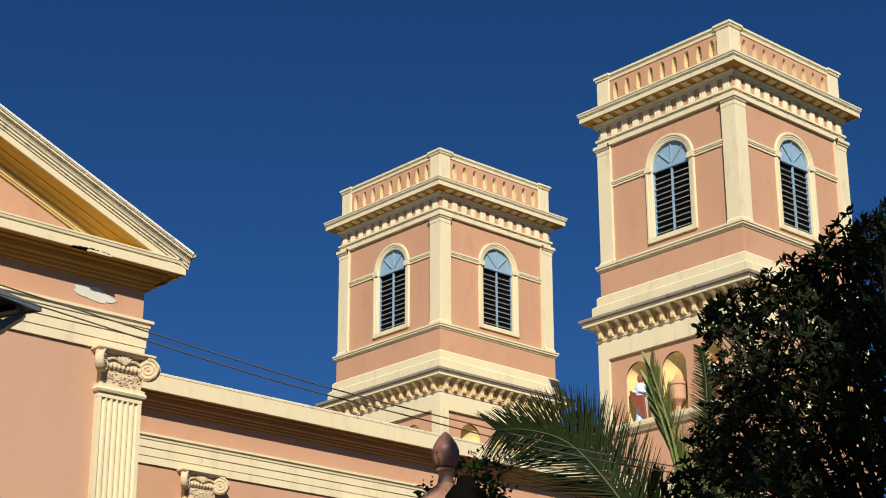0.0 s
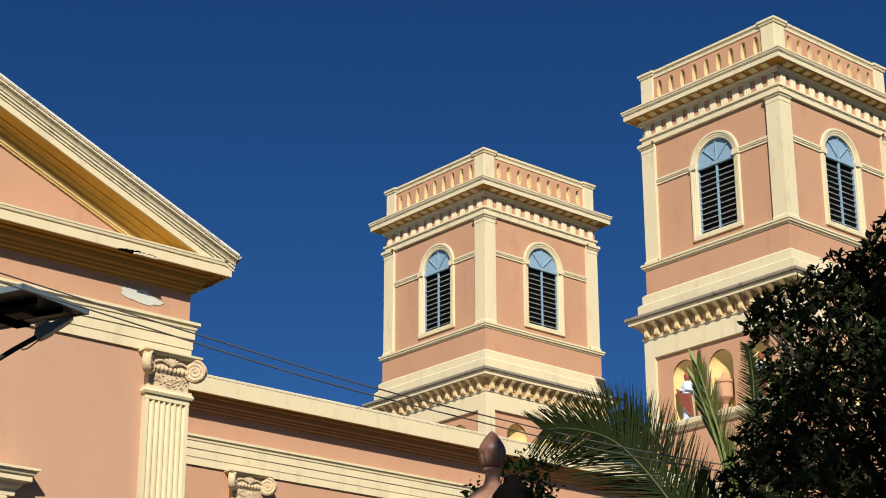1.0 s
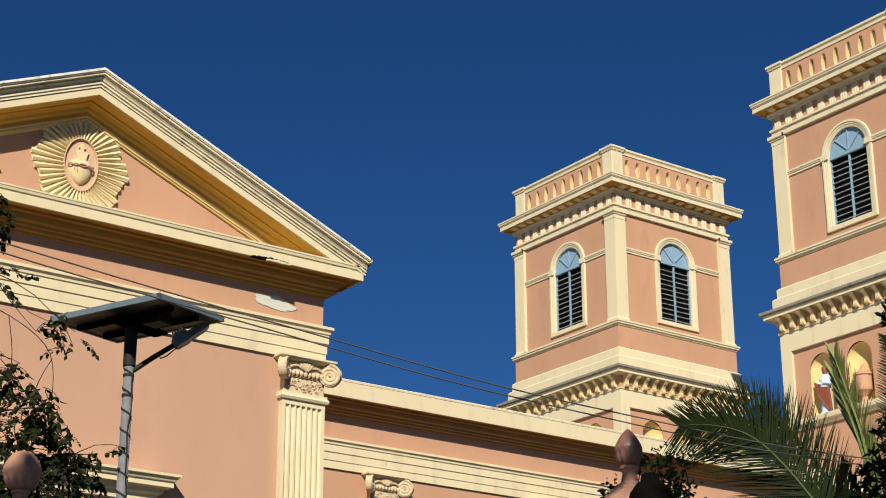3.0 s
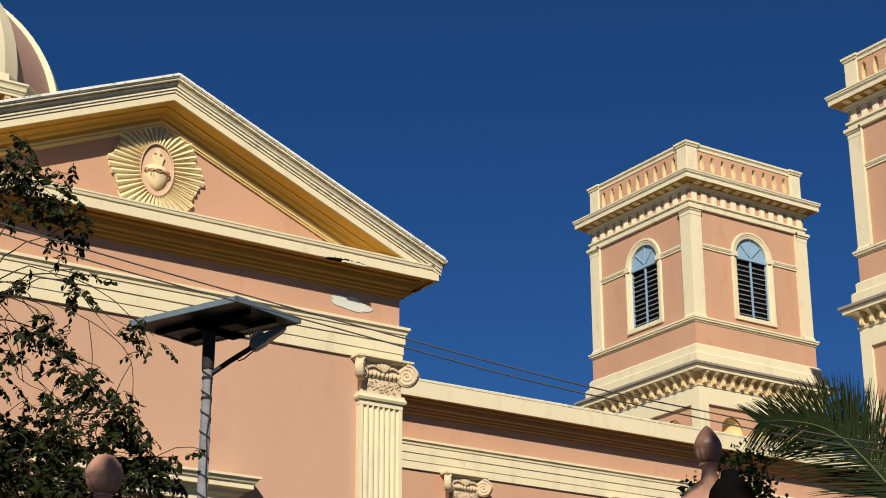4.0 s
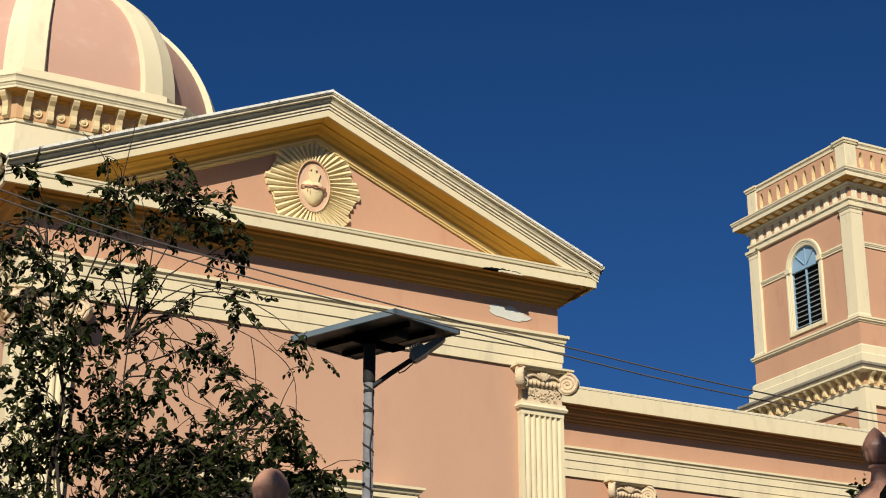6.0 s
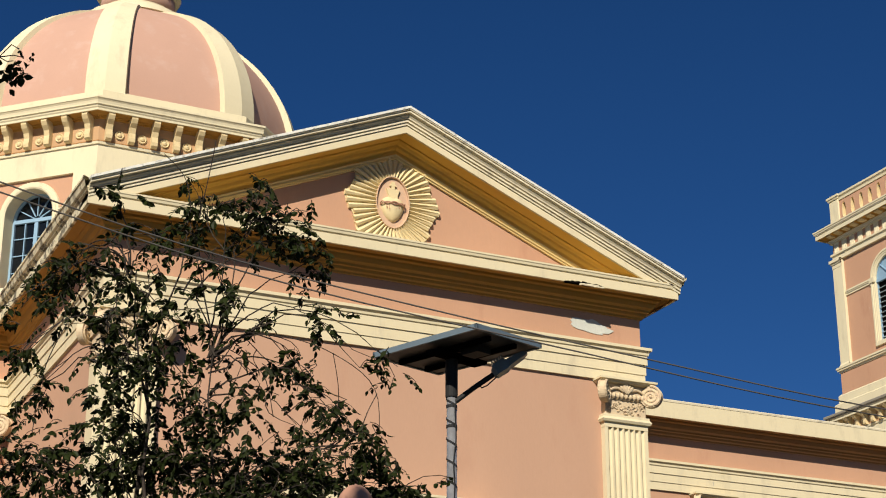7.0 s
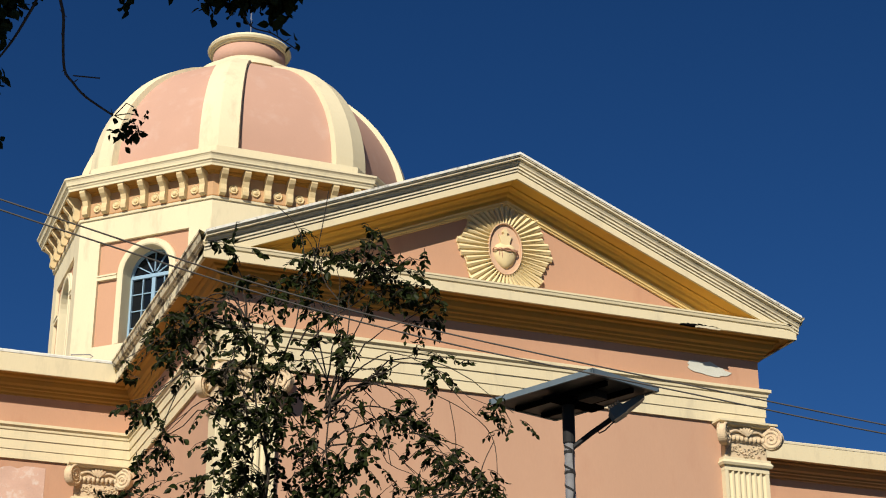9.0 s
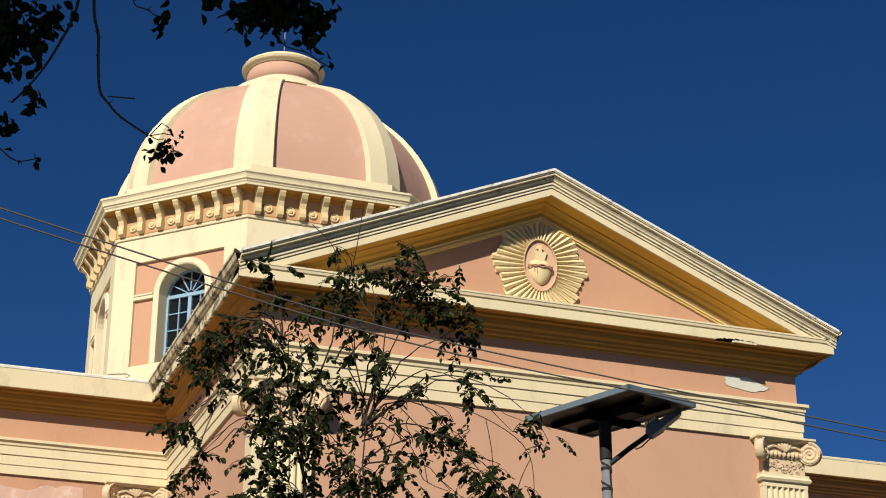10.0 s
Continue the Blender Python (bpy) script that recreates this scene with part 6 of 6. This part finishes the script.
# leafy clumps: across, height, half width, half height, twigs
CLUMPS = (
    (0.0, 7.02, 0.10, 0.18, 5), (0.10, 7.08, 0.14, 0.08, 7), (0.28, 6.83, 0.16, 0.09, 12), (0.52, 6.98, 0.12, 0.13, 16), (0.68, 6.78, 0.16, 0.16, 26), (0.86, 6.60, 0.17, 0.10, 22), (0.96, 6.46, 0.12, 0.10, 12),
    (0.45, 6.62, 0.20, 0.12, 12), (0.02, 6.65, 0.18, 0.15, 12), (-0.62, 6.87, 0.11, 0.06, 8), (-0.25, 6.45, 0.25, 0.16, 20), (-0.55, 6.42, 0.16, 0.14, 16), (-0.82, 6.40, 0.17, 0.20, 22), (-0.90, 6.10, 0.15, 0.12, 12),
    (-0.95, 6.45, 0.10, 0.10, 8), (-1.02, 6.28, 0.14, 0.12, 13), (-1.15, 6.16, 0.08, 0.08, 5), (-1.30, 5.92, 0.05, 0.12, 3), (-1.17, 5.46, 0.13, 0.09, 10), (-1.10, 5.34, 0.13, 0.10, 10), (-1.16, 5.18, 0.09, 0.10, 6),
    (-0.60, 5.95, 0.22, 0.22, 24), (-0.28, 6.05, 0.20, 0.22, 22), (-0.46, 5.42, 0.17, 0.25, 42), (-0.20, 5.50, 0.20, 0.30, 38), (0.02, 5.85, 0.15, 0.20, 14), (0.05, 5.25, 0.18, 0.20, 28), (-0.42, 5.10, 0.18, 0.18, 32),
    (0.28, 6.05, 0.15, 0.22, 24), (0.30, 5.62, 0.12, 0.14, 8), (0.62, 5.98, 0.16, 0.06, 6), (1.00, 5.88, 0.13, 0.09, 12), (0.85, 5.72, 0.15, 0.10, 10), (0.70, 5.52, 0.12, 0.14, 12), (0.50, 5.40, 0.10, 0.16, 8),
    (1.02, 5.48, 0.11, 0.14, 14), (1.14, 5.28, 0.13, 0.14, 20), (1.26, 5.08, 0.14, 0.12, 18), (1.45, 5.66, 0.10, 0.05, 6), (1.60, 5.54, 0.08, 0.05, 5), (0.85, 5.08, 0.16, 0.10, 12), (0.35, 5.10, 0.20, 0.14, 27),
    (1.35, 4.82, 0.22, 0.14, 34), (1.62, 4.58, 0.18, 0.12, 26), (0.95, 4.80, 0.25, 0.16, 40), (0.50, 4.78, 0.28, 0.18, 46), (0.05, 4.80, 0.28, 0.20, 46), (-0.45, 4.75, 0.28, 0.20, 46), (-0.95, 4.70, 0.30, 0.22, 46), (-1.35, 4.62, 0.22, 0.20, 30),
    (1.50, 4.30, 0.28, 0.18, 44), (1.05, 4.40, 0.30, 0.20, 54), (0.55, 4.35, 0.30, 0.22, 54), (0.05, 4.30, 0.30, 0.24, 54), (-0.45, 4.25, 0.30, 0.24, 50), (-0.95, 4.20, 0.30, 0.24, 46), (-1.40, 4.15, 0.26, 0.22, 36), (1.35, 3.95, 0.34, 0.20, 40), (0.70, 3.90, 0.36, 0.22, 40), (0.05, 3.85, 0.36, 0.22, 40),
)
for s, z, rs, rz, twigs in CLUMPS:
    a = min(STEMS, key=lambda p: abs(p.dot(RX) - s) + rnd.random() * 0.4)
    start = a * (min(a.z, (z - 0.35 - 0.25 * abs(s)) if z < 5 or z > 6.5 else z + 0.05 + 0.12 * abs(s)) / a.z)
    depth = rnd.uniform(-0.4, 0.4)
    end = local(s, depth, z)
    n = 9
    path = [start.lerp(end, i / n) + Vector((0, 0, 0.26 * abs(s) * math.sin(math.pi * i / n))) + Vector((rnd.gauss(0, 0.018), rnd.gauss(0, 0.018), rnd.gauss(0, 0.018))) for i in range(n + 1)]
    tube(wood, path, [0.008 - 0.0055 * i / n for i in range(n + 1)], 5)
    for j in range(int(twigs * (2.1 if z < 5 and 0 < s < 1.3 else 1.5 if z < 5 else 0.92 if z < 5.75 and s > -0.1 else 1.12))):
        q = local(s + rnd.gauss(0, 0.72) * rs, depth + rnd.gauss(0, 0.16), z + rnd.gauss(0.05, 0.65) * rz)
        reach = Vector((rnd.gauss(0, 1), rnd.gauss(0, 1), rnd.gauss(-0.55, 0.55))).normalized() * rnd.uniform(0.08, 0.19)
        twig = [q, q + reach * 0.35 + Vector((0, 0, 0.012)), q + reach * 0.7 + Vector((0, 0, 0.004)), q + reach + Vector((0, 0, -0.03))]
        tube(wood, twig, [0.0042, 0.0034, 0.0026, 0.0016], 3)
        if j % 5 == 0:
            tube(wood, bend(path[rnd.randint(6, 9)], q, rnd, 0.2, 4), [0.005, 0.0045, 0.004, 0.0035, 0.003], 3)
        flat = reach.cross(Vector((rnd.gauss(0, 0.3), rnd.gauss(0, 0.3), 1))).normalized()
        pairs = rnd.randint(3, 5)
        big = rnd.uniform(0.8, 1.25)
        for m_ in range(pairs + 1):
            p = twig[0].lerp(twig[3], (m_ + 0.6) / (pairs + 0.6))
            for sd in ((-1, 1) if m_ < pairs else (0,)):
                cen.append(p)
                way.append(reach.normalized() * 0.55 + flat * sd * 0.85 + Vector((rnd.gauss(0, 0.22), rnd.gauss(0, 0.22), -0.45 + rnd.gauss(0, 0.3))))
                size.append(rnd.uniform(0.041, 0.070) * big)
for pts in ([(0.2, 5.87), (0.72, 5.86), (1.15, 5.73), (1.48, 5.46), (1.52, 5.0)], [(1.15, 5.73), (1.2, 5.4), (1.17, 5.0)], [(1.5, 5.42), (1.42, 5.25), (1.36, 5.05)], [(0.3, 5.75), (0.6, 5.55), (0.7, 5.2)],
            [(0.0, 6.6), (-0.05, 7.1), (-0.25, 7.35)], [(0.02, 6.6), (0.12, 7.2), (0.16, 7.5)], [(-0.9, 5.9), (-1.05, 5.5), (-1.1, 5.0)]):
    tube(wood, smooth([local(s, 0.1, z) for s, z in pts]), 0.0042, 4)
link("branchwork", wood, TWIG, shrub)
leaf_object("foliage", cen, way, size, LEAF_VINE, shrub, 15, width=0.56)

# small plant behind the gate pillar
plant = tagged(empty("flowering_plant", (7.85, 8.55, 0)), "small leafy plant with an orange flower behind the gate pillar", "plant")
wood = bmesh.new()
cen, way, size = [], [], []
R3 = Vector((0.79, -0.61, 0))
for s, z in ((-0.17, 4.14), (-0.22, 4.05), (0.02, 4.30), (0.12, 4.33), (0.22, 4.33), (0.3, 4.32), (0.15, 4.2), (0.2, 4.1), (0.28, 4.15), (0.1, 4.05), (-0.1, 4.0), (0.3, 4.0), (0.2, 3.95), (0.14, 4.27), (0.22, 4.22), (0.27, 4.07), (0.12, 4.13), (-0.16, 4.08), (-0.13, 3.98), (0.32, 4.1), (0.18, 4.03)):
    e = R3 * s + Vector((0, 0, z))
    tube(wood, bend((0, 0, 3.0), e, rnd, 0.1, 5), [0.012, 0.01, 0.008, 0.006, 0.004, 0.003], 5)
    for k in range(46):
        cen.append(e + Vector((rnd.gauss(0, 0.04), rnd.gauss(0, 0.04), rnd.gauss(-0.02, 0.035))))
        way.append(Vector((rnd.gauss(0, 1), rnd.gauss(0, 1), rnd.gauss(0.1, 0.7))))
        size.append(rnd.uniform(0.025, 0.052))
tube(wood, [(0, 0, 0), (0, 0, 3.1)], [0.02, 0.012], 6)
link("branchwork", wood, TWIG, plant)
leaf_object("foliage", cen, way, size, LEAF_FRESH, plant, 16, width=0.5)
bm = bmesh.new()
bmesh.ops.create_icosphere(bm, subdivisions=2, radius=0.018, matrix=Matrix.Translation(R3 * -0.02 + Vector((0, 0, 4.19))))
link("flower", bm, FLOWER, plant, "orange flower head")

# coconut palm
palm = tagged(empty("palm_tree", (19.82, 16.83, 0)), "coconut palm with arching feathered fronds", "palm tree")
bm = bmesh.new()
tube(bm, [(0.3, -0.2, 0), (0.22, -0.15, 2), (0.1, -0.05, 4.2), (0, 0, 6.4)], [0.2, 0.16, 0.14, 0.13], 12)
link("trunk", bm, BARK, palm)
VR = Vector((0.655, -0.755, 0))
VB = Vector((0.755, 0.655, 0))


def frond(points, long, hang, seed, name="frond", folded=False, twist=-1.0, upright=False):
    """Rachis through points of (across, back, height) with two rows of drooping leaflets."""
    rg = random.Random(seed)
    P = [VR * a * 0.93 + VB * b + Vector((0, 0, z + 0.65)) for a, b, z in points]
    path = smooth(P, 8)
    n = len(path)
    bm = bmesh.new()
    tube(bm, path, [0.024 * (1 - 0.85 * i / n) for i in range(n)], 6)
    r_ob = link(name, bm, PALM_RIB if not folded else PALM_LIGHT, palm)
    verts, faces = [], []
    count = 110 if folded else 125 if upright else 84
    for j in range(count):
        q = 0.10 + 0.90 * j / count
        x = q * (n - 1)
        i = min(int(x), n - 2)
        p = path[i].lerp(path[i + 1], x - i)
        d = (path[i + 1] - path[i]).normalized()
        flat = d.cross(Vector((0, 0, 1))).normalized()
        top = flat.cross(d)
        side = d.cross(VB).normalized() if upright else flat * math.cos(twist) + top * math.sin(twist)
        up = side.cross(d)
        L = long * (0.55 + 0.45 * math.sin(math.pi * min(q * 1.15, 1))) * (1 - 0.35 * q)
        for s in (-1, 1):
            w = (0.062 if folded else 0.015 if upright else 0.020) + 0.006 * rg.random()
            spread = 0.34 if folded else 0.8
            out = (side * s * spread + d * (0.75 if not folded else 1.0) + up * (0.25 - 0.0 * hang) + Vector((rg.gauss(0, 0.06), rg.gauss(0, 0.06), rg.gauss(0, 0.06)))).normalized()
            nrm = out.cross(d).normalized() if not folded else side
            prev = None
            m = 5
            for k in range(m + 1):
                u = k / m
                c = p + out * L * u + Vector((0, 0, -hang * L * u * u))
                ww = w * (1 - u) ** 0.6 + 0.001
                cr = (d * 0.8 + up * 0.4).normalized()
                a = len(verts)
                verts.extend([tuple(c - cr * ww), tuple(c + cr * ww)])
                if prev is not None:
                    faces.append((prev, prev + 1, a + 1, a))
                prev = a
    me = bpy.data.meshes.new("leaflets")
    me.from_pydata(verts, [], faces)
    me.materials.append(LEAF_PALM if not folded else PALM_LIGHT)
    lo = tagged(new("leaflet", me), kind="stuff")
    lo.parent = r_ob
    return r_ob


frond([(0.0, 0, 5.3), (-0.45, 0, 5.9), (-0.80, 0, 6.40), (-1.18, 0, 6.89), (-1.54, 0, 7.25), (-1.90, 0, 7.45), (-2.41, 0, 7.56), (-2.80, 0, 7.55)], 1.5, 0.07, 1, upright=True)
frond([(0.22, 0, 5.9), (0.10, 0.1, 7.2), (-0.25, 0.1, 8.55)], 0.85, 0.0, 2, folded=True)
frond([(0.20, 0.05, 5.9), (0.06, 0.15, 7.1), (-0.30, 0.15, 8.3)], 0.8, 0.0, 12, folded=True)
frond([(0.0, 0, 5.7), (-0.60, 0.5, 6.9), (-1.05, 0.8, 7.6), (-1.5, 0.9, 8.05)], 1.0, 0.12, 13)
frond([(0.40, 0.2, 5.9), (0.60, 0.3, 7.1), (0.66, 0.4, 8.2), (0.62, 0.5, 8.9)], 0.5, 0.10, 4, upright=True)
frond([(0.1, 0.3, 5.3), (-0.30, 0.3, 6.0), (-0.62, 0.3, 6.50), (-0.98, 0.35, 7.0), (-1.34, 0.4, 7.40), (-1.72, 0.4, 7.62), (-2.2, 0.4, 7.72), (-2.55, 0.4, 7.70)], 1.5, 0.05, 17, upright=True)
frond([(0.0, 0, 5.7), (0.9, -0.3, 6.5), (1.7, -0.5, 6.75), (2.5, -0.6, 6.3)], 1.2, 0.3, 6)
frond([(0.0, 0, 5.7), (0.7, 0.8, 6.4), (1.4, 1.6, 6.55), (2.1, 2.3, 6.0)], 1.2, 0.3, 7)
frond([(0.0, 0, 5.7), (-0.3, -0.9, 6.1), (-0.4, -1.7, 6.0), (-0.4, -2.4, 5.5)], 1.2, 0.3, 8)
